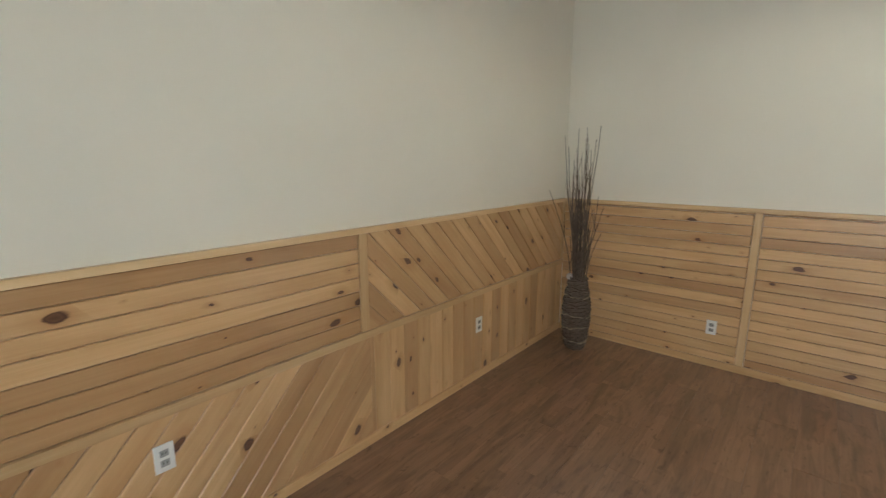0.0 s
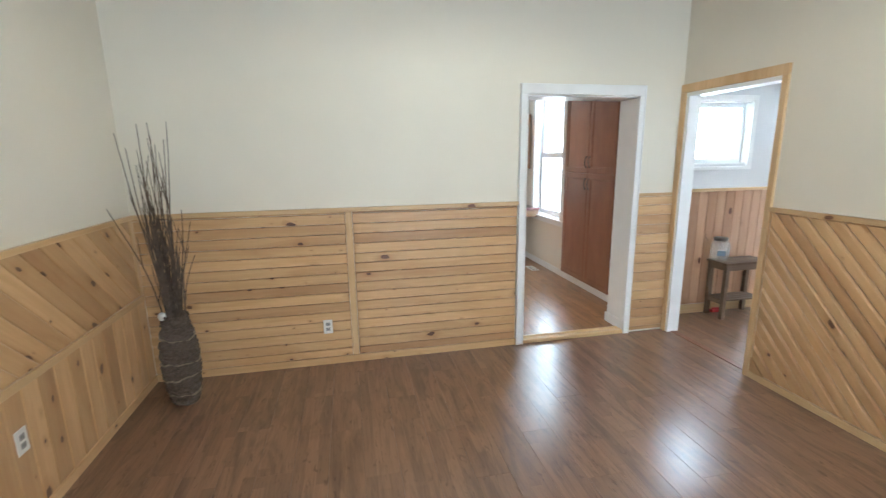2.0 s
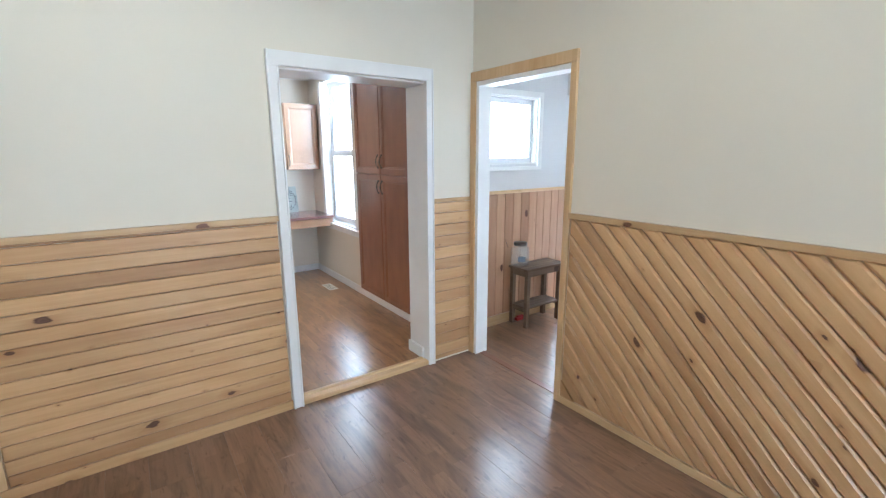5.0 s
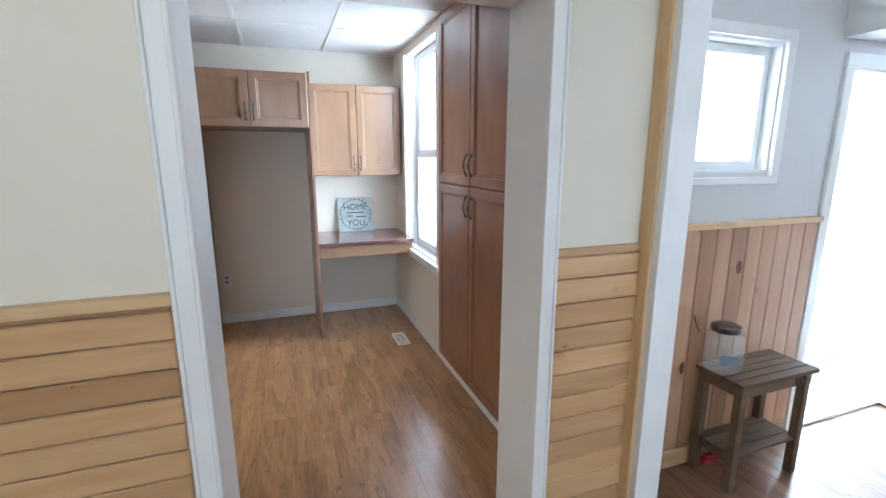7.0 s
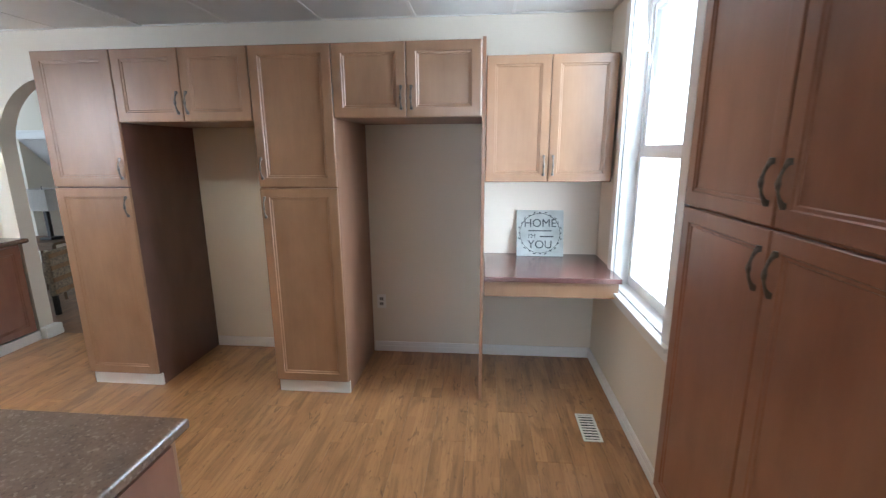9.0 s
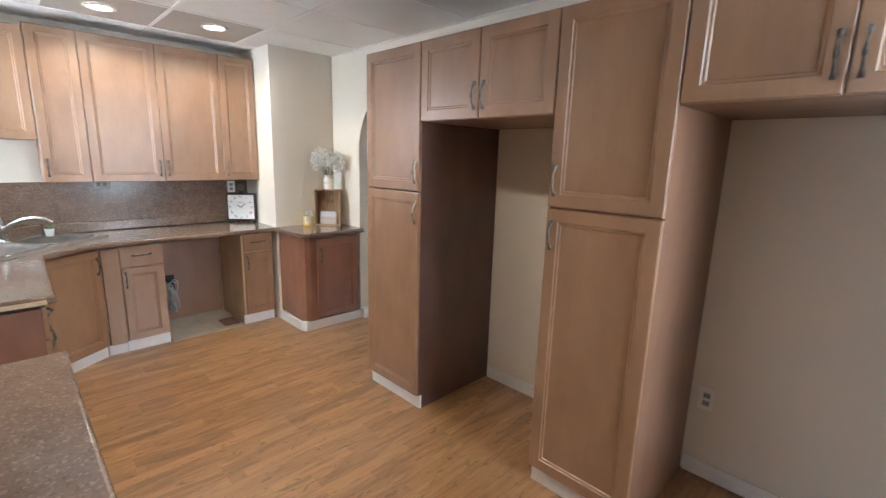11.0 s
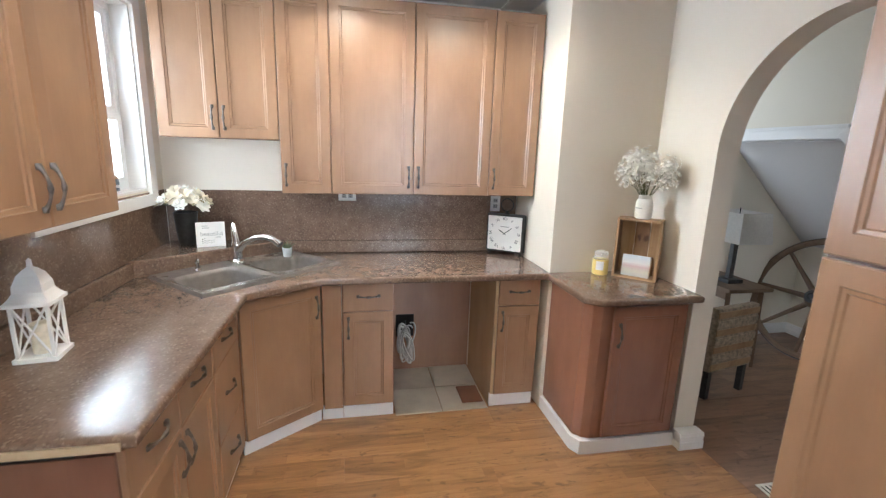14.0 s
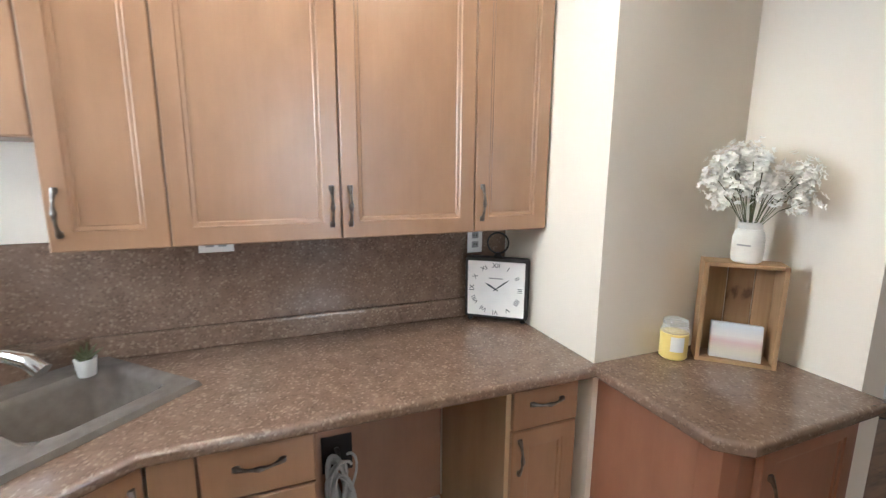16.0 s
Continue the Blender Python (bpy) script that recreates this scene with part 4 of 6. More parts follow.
def range_hood():
    top = thing("range_hood", pose(-0.448, KS, 1.76, 0, 0, 180), "white enamelled range hood under the wine rack", "range hood")
    w = 0.76
    prof = [(0, 0.0), (0, 0.2), (-0.325, 0.2), (-0.33, 0.195), (-0.335, 0.10), (-0.455, 0.045), (-0.46, 0.04), (-0.46, 0.005), (-0.455, 0.0), (-0.43, 0.0), (-0.40, 0.022), (-0.03, 0.022), (-0.02, 0.0)]
    bm = bmesh.new()
    a, b = ([bm.verts.new((x, y, z)) for y, z in prof] for x in (0, w))
    for k in range(len(prof)):
        j = (k + 1) % len(prof)
        bm.faces.new((a[k], a[j], b[j], b[k]))
    bm.faces.new(a)
    bm.faces.new(b[::-1])
    part("canopy", bm, M["white_metal"], top)
    for g in range(3):
        for k in range(5):
            x = 0.40 + g * 0.085
            bm = boxes((x, x + 0.07, -0.3385, -0.331, 0.125 + k * 0.011, 0.1295 + k * 0.011))
            part("vent_slot", bm, M["dark"], top)
    return top


range_hood()

# ---- worktops ----
CT = 0.945


def countertop(name, outline, hole, label):
    """A rolled-edge worktop slab; hole: four corners cut out for a sink."""
    bm = bmesh.new()
    loops = []
    for pts in ([outline, hole] if hole else [outline]):
        vs = [bm.verts.new((x, y, CT)) for x, y in pts]
        loops.append([bm.edges.new((vs[k], vs[(k + 1) % len(vs)])) for k in range(len(vs))])
    res = bmesh.ops.triangle_fill(bm, use_beauty=True, edges=[e for l in loops for e in l])
    faces = [f for f in res["geom"] if isinstance(f, bmesh.types.BMFace)]
    ext = bmesh.ops.extrude_face_region(bm, geom=faces)
    bmesh.ops.translate(bm, verts=[v for v in ext["geom"] if isinstance(v, bmesh.types.BMVert)], vec=(0, 0, -0.04))
    bmesh.ops.recalc_face_normals(bm, faces=bm.faces[:])
    rim = [e for e in bm.edges if e.is_manifold and abs(e.verts[0].co.z - e.verts[1].co.z) < 1e-5 and e.calc_face_angle(0) > 1.2]
    bmesh.ops.bevel(bm, geom=rim, offset=0.014, segments=4, affect="EDGES", profile=0.5)
    top = solid(name, bm, M["counter"], label, "countertop", smooth=True)
    top.modifiers.new("even_shading", "WEIGHTED_NORMAL").keep_sharp = True
    return top


SC, SU = Vector((-2.775, 4.735)), Vector((-0.7071, 0.7071))
SV = Vector((0.7071, 0.7071))


def sink_xy(u, v):
    p = SC + SU * u + SV * v
    return (p.x, p.y)


countertop("countertop", [(-1.235, KS + 0.002), (-1.235, 4.785), (-2.335, 4.80), (-2.565, 5.13), (-2.555, 6.455), (-2.6, 6.476), (KW + 0.002, 6.476), (KW + 0.002, KS + 0.002)],
           [sink_xy(*p) for p in ((-0.40, -0.235), (0.40, -0.235), (0.40, 0.235), (-0.40, 0.235))], "brown speckled laminate worktop round the corner sink")
countertop("countertop", [(-0.455, KS + 0.002), (0.985, KS + 0.002), (0.985, 4.757), (-0.455, 4.757)], None, "brown speckled laminate worktop beside the range gap")
countertop("countertop", [(-2.598, 6.45), (-2.13, 6.45), (-2.065, 6.52), (-2.065, KN - 0.002), (-2.598, KN - 0.002)], None, "brown speckled laminate top of the corner cabinet")
ledge = solid("counter_ledge", boxes((-1.233, -0.457, KS + 0.002, KS + 0.06, CT - 0.035, CT)), M["counter"], "narrow worktop strip along the wall behind the range gap", "countertop")
part("raw_edge", boxes((-1.233, -0.457, KS + 0.06, KS + 0.068, CT - 0.04, CT - 0.004)), M["ply"], ledge, "raw particle board edge")
part("raw_edge", boxes((-1.235, -1.229, KS + 0.07, 4.75, CT - 0.037, CT - 0.016)), M["ply"], ledge, "raw particle board edge")
# near-black strip on the side panel stands for the slot's shade
part("slot_shade", boxes((-1.249, -1.2465, KS + 0.12, 4.64, CT - 0.056, CT - 0.041)), M["dark"], ledge, "dark strip for the shade in the slot under the worktop")

# splashbacks: tall laminate panel and low upstand with a corner shelf
def splash(name, specs, label):
    bm = bmesh.new()
    for s in specs:
        box(bm, *s, bevel=min(0.012, 0.3 * min(s[1] - s[0], s[3] - s[2])))
    return solid(name, bm, M["counter"], label, "backsplash")


splash("backsplash", [(-3.23, 0.97, KS, KS + 0.007, CT + 0.0006, 1.36)], "brown speckled laminate backsplash")
splash("backsplash", [(KW, KW + 0.007, KS + 0.008, 6.47, CT + 0.0006, 1.36)], "brown speckled laminate backsplash")
splash("upstand", [(-2.66, -0.458, KS + 0.009, KS + 0.04, CT + 0.0006, CT + 0.085)], "rounded laminate upstand along the worktop")
splash("upstand", [(KW + 0.009, KW + 0.04, 4.858, 6.47, CT + 0.0006, CT + 0.085)], "rounded laminate upstand along the worktop")
bm = prism(bmesh.new(), [(KW + 0.009, KS + 0.009), (-2.66, KS + 0.009), (-2.655, KS + 0.045), (KW + 0.045, 4.845), (KW + 0.009, 4.855)], CT + 0.0006, CT + 0.09)
bmesh.ops.bevel(bm, geom=[e for e in bm.edges if min(v.co.z for v in e.verts) > CT + 0.05], offset=0.012, segments=3, affect="EDGES", profile=0.5)
solid("corner_shelf", bm, M["counter"], "raised laminate corner shelf behind the sink", "shelf")


def sink():
    top = thing("kitchen_sink", pose(SC.x, SC.y, CT, 0, 0, 135), "grey double-bowl sink set across the corner", "sink")
    # local x runs along the sink, -y towards the room
    bm = bmesh.new()
    for x0, x1 in ((-0.43, 0.0), (0.0, 0.43)):
        c = Vector(((x0 + x1) / 2, -0.03))
        rings = []
        for grow, z in ((0.0, 0.013), (-0.008, 0.006), (-0.016, -0.01), (-0.03, -0.12), (-0.05, -0.152), (-0.09, -0.165)):
            hx, hy = 0.182 + grow, 0.165 + grow
            r = max(0.02, 0.075 + grow * 0.6)
            ring = []
            for qx, qy, a0 in ((1, 1, 0), (-1, 1, 90), (-1, -1, 180), (1, -1, 270)):
                for k in range(8):
                    a = radians(a0 + 90 * k / 7)
                    ring.append((c.x + qx * (hx - r) + r * math.cos(a), c.y + qy * (hy - r) + r * math.sin(a), z))
            rings.append([bm.verts.new(p) for p in ring])
        edge, lip, outer = [], [], []
        for v in rings[0]:
            d = v.co.xy - c
            f = min(abs((x1 - x0) / 2 / d.x) if abs(d.x) > 1e-6 else 9, abs(((0.265 if d.y > 0 else -0.265) - c.y) / d.y) if abs(d.y) > 1e-6 else 9)
            outer.append(c + d * f)
        for corner in ((x0, -0.265), (x1, -0.265), (x1, 0.265), (x0, 0.265)):
            k = min(range(len(outer)), key=lambda i: math.dist(outer[i], corner))
            outer[k] = Vector(corner)
        for p in outer:
            inner = abs(p.x) < 0.002
            edge.append(bm.verts.new((p.x if inner else p.x * 0.985, p.y * 0.98, 0.017)))
            lip.append(bm.verts.new((p.x if inner else p.x * 1.004, p.y * 1.006, 0.0005)))
        rings = [lip, edge] + rings
        n = len(edge)
        for a, b in zip(rings, rings[1:]):
            for k in range(n):
                bm.faces.new((a[k], a[(k + 1) % n], b[(k + 1) % n], b[k]))
        bm.faces.new(rings[-1])
    bmesh.ops.remove_doubles(bm, verts=bm.verts[:], dist=0.0003)
    part("basin", bm, M["steel"], top, smooth=True)
    for x in (-0.2, 0.2):
        part("drain", lathe(bmesh.new(), [(0.04, -0.165), (0.042, -0.162), (0.03, -0.161), (0.012, -0.164)], 20, (x, -0.04)), M["chrome"], top, smooth=True)
    return top


sink()


def faucet():
    x, y = sink_xy(0.03, -0.19)
    top = thing("faucet", pose(x, y, CT + 0.008, 0, 0, 135) @ Matrix.Scale(1.3, 4), "chrome single-lever kitchen faucet on the sink", "faucet")
    part("base", lathe(bmesh.new(), [(0.032, 0), (0.03, 0.012), (0.022, 0.02), (0.022, 0.075), (0.024, 0.085), (0.019, 0.10)], 24), M["chrome"], top, smooth=True)
    pts = [(0, -0.01, 0.06), (0.01, -0.05, 0.10), (0.03, -0.10, 0.128), (0.05, -0.15, 0.135), (0.066, -0.19, 0.125), (0.075, -0.215, 0.105)]
    part("spout", tube(bmesh.new(), pts, [0.016, 0.014, 0.013, 0.0135, 0.016, 0.017], 14), M["chrome"], top, smooth=True)
    part("lever", tube(bmesh.new(), [(0, 0, 0.098), (0, 0.006, 0.13), (0, 0.014, 0.165), (0, 0.018, 0.185)], [0.019, 0.017, 0.013, 0.006], 14), M["chrome"], top, smooth=True)
    x, y = sink_xy(-0.21, -0.19)
    d = thing("side_sprayer", pose(x, y, CT + 0.008, 0, 0, 100), "small chrome soap dispenser on the sink", "faucet")
    part("base", lathe(bmesh.new(), [(0.022, 0), (0.02, 0.008), (0.011, 0.014), (0.010, 0.045), (0.014, 0.05), (0.012, 0.06)], 18), M["chrome"], d, smooth=True)
    part("nozzle", tube(bmesh.new(), [(0, 0.02, 0.058), (0, -0.045, 0.056)], [0.008, 0.005], 10), M["chrome"], d, smooth=True)


faucet()
# empty dishwasher gap: tiled floor patch, back panel, hose and cords
gap = tagged(new("gap_floor"), "bare beige tiles in the empty dishwasher gap", "floor", kind="structure")
for k in range(2):
    for j in range(2):
        x0, y0 = KW + 0.01 + 0.3 * k, 5.55 + 0.3 * j
        part("tile", box(bmesh.new(), x0, x0 + 0.295, y0, y0 + 0.295, KF - 0.004, KF + 0.006 + 0.002 * ((k + j) % 2), 0.002), M["subfloor"], gap)
part("loose_board", box(bmesh.new(), -2.9, -2.7, 5.99, 6.13, KF + 0.009, KF + 0.016, 0.002), M["cab_side"], gap, "dark offcut board")
gap_back = solid("gap_back", boxes((KW, KW + 0.012, 5.54, 6.15, KF, CT - 0.04)), M["cab_in"], "brown back panel of the empty dishwasher gap", "panel")
# the panel is uncut; a dark plate paints in the hole's shade
hole = part("cutout_shade", boxes((KW + 0.012, KW + 0.016, 5.60, 5.73, 0.30, 0.47)), M["dark"], gap_back, "dark plate for the shade inside the hose hole")
cords = thing("appliance_hose", pose(KW + 0.02, 5.67, KF), "coiled grey dishwasher hose and cords hanging from the hole", "hose")
for k in range(10):
    pts = []
    tilt, wide, tall_, lift = random.uniform(-0.6, 0.6), random.uniform(0.02, 0.05), random.uniform(0.07, 0.15), random.uniform(-0.03, 0.06)
    shift = random.uniform(-0.04, 0.01)
    for j in range(33):
        a = j / 32 * 2 * math.pi * (1.0 if k % 2 else 0.82) + k
        u, v = wide * math.sin(a) * (1 + 0.25 * math.cos(a)), tall_ * math.cos(a)
        pts.append((0.03 + 0.013 * k + 0.012 * math.sin(2 * a + k), shift + u * math.cos(tilt) - v * math.sin(tilt) * 0.5, max(0.03, 0.225 + lift + v)))
    part("hose" if k < 5 else "power_cord", tube(bmesh.new(), pts, 0.010 if k < 5 else 0.0055, 8), M["hose"], cords, smooth=True)
part("plug_end", tube(bmesh.new(), [(0.02, -0.01, 0.40), (0.05, 0.0, 0.33), (0.06, 0.02, 0.24)], 0.009, 8), M["black"], cords, smooth=True)

# ---- living room things ----
M["wicker"] = plain("woven_bark", (0.11, 0.078, 0.056), 0.75, vary=0.5, scale=45, bumpy=0.4)
M["wicker_pale"] = plain("pale_woven_bark", (0.30, 0.235, 0.165), 0.75, vary=0.4, scale=45, bumpy=0.4)
M["twig"] = plain("dry_twig", (0.12, 0.085, 0.06), 0.8, vary=0.5, scale=30)
M["petal"] = plain("ivory_petal", (0.92, 0.90, 0.84), 0.6, vary=0.1, scale=30)
M["petal_pale"] = plain("cream_petal", (0.84, 0.77, 0.62), 0.6, vary=0.15, scale=30)
M["leaf"] = plain("olive_leaf", (0.13, 0.14, 0.06), 0.6, vary=0.4, scale=20)
M["dry_leaf"] = plain("khaki_leaf", (0.30, 0.25, 0.13), 0.6, vary=0.3, scale=20)
M["wax"] = plain("yellow_wax", (0.80, 0.62, 0.20), 0.4, vary=0.05)
M["red"] = plain("red_plastic", (0.5, 0.04, 0.04), 0.4)
M["paper"] = plain("white_print", (0.80, 0.79, 0.76), 0.6, vary=0.04, scale=12)
M["ink"] = plain("dark_ink", (0.05, 0.06, 0.065), 0.7)
M["grey_ink"] = plain("grey_ink", (0.35, 0.35, 0.34), 0.7)
M["sign"] = plain("blue_grey_board", (0.46, 0.50, 0.48), 0.6, vary=0.2, scale=9)
M["slate"] = plain("blue_slate_paint", (0.20, 0.24, 0.29), 0.6, vary=0.12)
M["linen"] = plain("white_linen", (0.75, 0.72, 0.67), 0.85, vary=0.05, scale=60, bumpy=0.2)


def text_bm(words, size, depth=0.0015):
    """Lettering in the built-in font, lying in x and y, as a bmesh."""
    c = bpy.data.curves.new("lettering", "FONT")
    c.body, c.size, c.extrude, c.align_x, c.align_y = words, size, depth / 2, "CENTER", "CENTER"
    ob = bpy.data.objects.new("lettering", c)
    scene.collection.objects.link(ob)
    bpy.context.view_layer.update()
    me = bpy.data.meshes.new_from_object(ob.evaluated_get(bpy.context.evaluated_depsgraph_get()))
    bpy.data.objects.remove(ob)
    bm = bmesh.new()
    bm.from_mesh(me)
    bpy.data.meshes.remove(me)
    return bm


def outlet(m, label="white duplex power outlet on the wall"):
    """A power outlet: local z out of the wall, y up."""
    top = thing("power_outlet", m, label, "outlet")
    part("cover_plate", box(bmesh.new(), -0.036, 0.036, -0.058, 0.058, 0, 0.006, 0.0025), M["plate"], top)
    for y in (-0.021, 0.021):
        r = part("receptacle", box(bmesh.new(), -0.016, 0.016, y - 0.014, y + 0.014, 0.006, 0.008, 0.001), M["grey_ink"], top)
        part("slot", boxes((-0.008, -0.005, y - 0.004, y + 0.006, 0.008, 0.0086)), M["dark"], r)
        part("slot", boxes((0.005, 0.008, y - 0.004, y + 0.006, 0.008, 0.0086)), M["dark"], r)
    return top


outlet(pose(-0.35, LN - 0.0165, 0.325, 90, 0, 0), "white duplex power outlet on the pine wainscot")
outlet(pose(LW + 0.0165, 2.43, 0.43, 90, 0, 90), "white duplex power outlet on the vertical pine boards")
outlet(pose(LW + 0.0165, 0.35, 0.49, 90, 0, 90), "white duplex power outlet on the diagonal pine boards")
outlet(pose(0.97, KN, 0.46, 90, 0, 0), "white duplex power outlet low on the painted wall")
outlet(pose(0.08, KN, 0.66, 90, 0, 0), "white duplex power outlet in the fridge gap")
outlet(pose(KW + 0.007, 5.265, 1.335, 90, 0, 90) @ pose(0, 0, 0, 0, 0, 90), "white power outlet under the wall cabinets")
outlet(pose(KW + 0.007, 6.31, 1.29, 90, 0, 90), "white power outlet above the clock")
outlet(pose(-1.71, KS + 0.007, 1.29, 90, 0, 180), "white power outlet under the wall cabinet")


def floor_vase():
    top = thing("floor_vase", pose(-1.325, 3.455, 0), "tall woven dark vase with dry branches in the corner", "vase")
    prof = [(0.072, 0.0), (0.08, 0.02), (0.097, 0.10), (0.11, 0.22), (0.114, 0.32), (0.107, 0.43), (0.088, 0.54), (0.072, 0.60), (0.077, 0.635), (0.07, 0.63), (0.062, 0.55), (0.06, 0.3)]
    part("body", lathe(bmesh.new(), prof, 28, cap=False), M["wicker"], top, smooth=True)

    def radius(z):
        for (r0, z0), (r1, z1) in zip(prof, prof[1:9]):
            if z0 <= z <= z1:
                return r0 + (r1 - r0) * (z - z0) / (z1 - z0 + 1e-9)
        return 0.08

    for k in range(30):
        z = 0.015 + 0.61 * k / 29
        pts = [((radius(z) + 0.004 + 0.003 * math.sin(a * 9 + k)) * math.cos(a), (radius(z) + 0.004 + 0.003 * math.sin(a * 9 + k)) * math.sin(a), z + 0.011 * math.sin(2 * a + k * 1.7) + 0.004 * math.sin(7 * a + k)) for a in (2 * math.pi * j / 30 for j in range(31))]
        part("woven_strand", tube(bmesh.new(), pts, random.uniform(0.006, 0.009), 5), M["wicker_pale"] if k in (3, 9, 14, 22) else M["wicker"], top)
    for k in range(46):
        a, lean = random.uniform(0, 6.28), random.uniform(0.01, 0.13 if k < 38 else 0.26)
        h = random.uniform(1.25, 1.92) if k % 3 else random.uniform(0.95, 1.4)
        bx, by = 0.035 * math.cos(a), 0.035 * math.sin(a)
        cx, cy = max(-0.2, math.cos(a) * lean), min(0.2, math.sin(a) * lean)
        pts = []
        for j in range(9):
            s = j / 8
            wig = 0.012 * math.sin(7 * s + k) * s
            pts.append((bx + cx * s ** 1.6 + wig, by + cy * s ** 1.6 + 0.012 * math.cos(5 * s + k) * s, 0.35 + (h - 0.35) * s))
        stem = part("branch", tube(bmesh.new(), pts, [0.006 * (1 - 0.65 * j / 8) for j in range(9)], 5), M["twig"], top)
        for i in range(2):
            j = 3 + (k + 2 * i) % 4
            p = Vector(pts[j])
            d = Vector((math.cos(a + 1.5 + 2 * i) * 0.045, math.sin(a + 1.5 + 2 * i) * 0.045, 0.2))
            part("twig", tube(bmesh.new(), [p, p + d * 0.5, p + d], [0.003, 0.0025, 0.0015], 4), M["twig"], stem)
    part("ribbon_knot", lathe(bmesh.new(), [(0.018, 0), (0.026, 0.018), (0.022, 0.04), (0.01, 0.05)], 12, (-0.055, -0.05)), M["linen"], top, "pale knot at the vase's neck", pose(0, 0, 0.62), True)


floor_vase()

# ---- entry things ----


def side_table():
    x0, x1, y0, y1, h = 3.45, 3.96, 3.845, 4.098, 0.585
    top = thing("side_table", pose(x0, y0, 0), "rustic brown slatted side table against the wainscot", "table")
    w, d = x1 - x0, y1 - y0
    for k in range(5):
        a, b = d * k / 5, d * (k + 1) / 5 - 0.004
        part("top_slat", box(bmesh.new(), -0.01, w + 0.01, a - 0.005, b - 0.005, h - 0.022, h, 0.003), M["barn"], top)
    for x in (0.015, w - 0.055):
        for y in (0.01, d - 0.05):
            part("leg", box(bmesh.new(), x, x + 0.04, y, y + 0.04, 0, h - 0.022, 0.003), M["barn"], top)
    for y in (0.018, d - 0.038):
        part("apron", box(bmesh.new(), 0.055, w - 0.055, y, y + 0.02, h - 0.085, h - 0.022, 0.002), M["barn"], top)
    for x in (0.022, w - 0.042):
        part("apron", box(bmesh.new(), x, x + 0.02, 0.05, d - 0.05, h - 0.085, h - 0.022, 0.002), M["barn"], top)
        part("stretcher", box(bmesh.new(), x, x + 0.02, 0.05, d - 0.05, 0.15, 0.185, 0.002), M["barn"], top)
    for k in range(4):
        a = 0.02 + (d - 0.04) * k / 4
        part("shelf_slat", box(bmesh.new(), 0.02, w - 0.02, a, a + (d - 0.04) / 4 - 0.006, 0.186, 0.20, 0.002), M["barn"], top)


side_table()


def glass_jar():
    top = thing("glass_jar", pose(3.50, 4.0, 0.585) @ Matrix.Scale(1.15, 4), "ribbed clear glass jar with a dark lid", "jar")
    prof = [(0.05, 0.0), (0.068, 0.008), (0.075, 0.03), (0.075, 0.13), (0.07, 0.155), (0.052, 0.172), (0.05, 0.185)]
    part("glass", lathe(bmesh.new(), prof, 20), M["jar"], top, smooth=True)
    part("lid", lathe(bmesh.new(), [(0.054, 0.176), (0.056, 0.18), (0.056, 0.198), (0.05, 0.202)], 24), M["pewter"], top, "dark metal screw lid", smooth=True)
    arc = [(0.058 * math.cos(a), 0.0, 0.185 + 0.075 * math.sin(a)) for a in (math.pi * k / 14 for k in range(15))]
    part("wire_handle", tube(bmesh.new(), arc, 0.0018, 5), M["black"], top, m=pose(0, 0, 0, 0, 0, 30) @ pose(0, 0, 0, -28, 0, 0))
    part("label", box(bmesh.new(), -0.03, 0.03, -0.079, -0.076, 0.05, 0.095, 0.001), M["slate"], top, "small dark label", pose(0, 0, 0, 0, 0, -35))


glass_jar()
# unidentified small red object, built as two stacked blocks
solid("red_box", box(box(bmesh.new(), 3.54, 3.66, 4.05, 4.09, 0.0, 0.03, 0.006), 3.56, 3.64, 4.055, 4.085, 0.031, 0.045, 0.004), M["red"], "small unidentified red object on the floor under the table", "brush")

# ---- kitchen things ----


def floor_vent(m, label):
    top = thing("floor_vent", m, label, "vent")
    part("frame", frame_bm(0.11, 0.27, 0.014, 0.004), M["ivory"], top, m=Matrix(((1, 0, 0, 0), (0, 0, 1, 0), (0, 1, 0, 0.001), (0, 0, 0, 1))))
    part("backing", boxes((0.012, 0.098, 0.012, 0.258, 0.0005, 0.0015)), M["dark"], top)
    for k in range(9):
        y = 0.025 + 0.0265 * k
        part("louvre", boxes((0.014, 0.096, y, y + 0.014, 0.002, 0.004)), M["ivory"], top)


floor_vent(pose(2.37, 6.03, KF), "pale metal floor register beside the window wall")
floor_vent(pose(-1.76, 7.3, KF), "pale metal floor register beyond the arch")


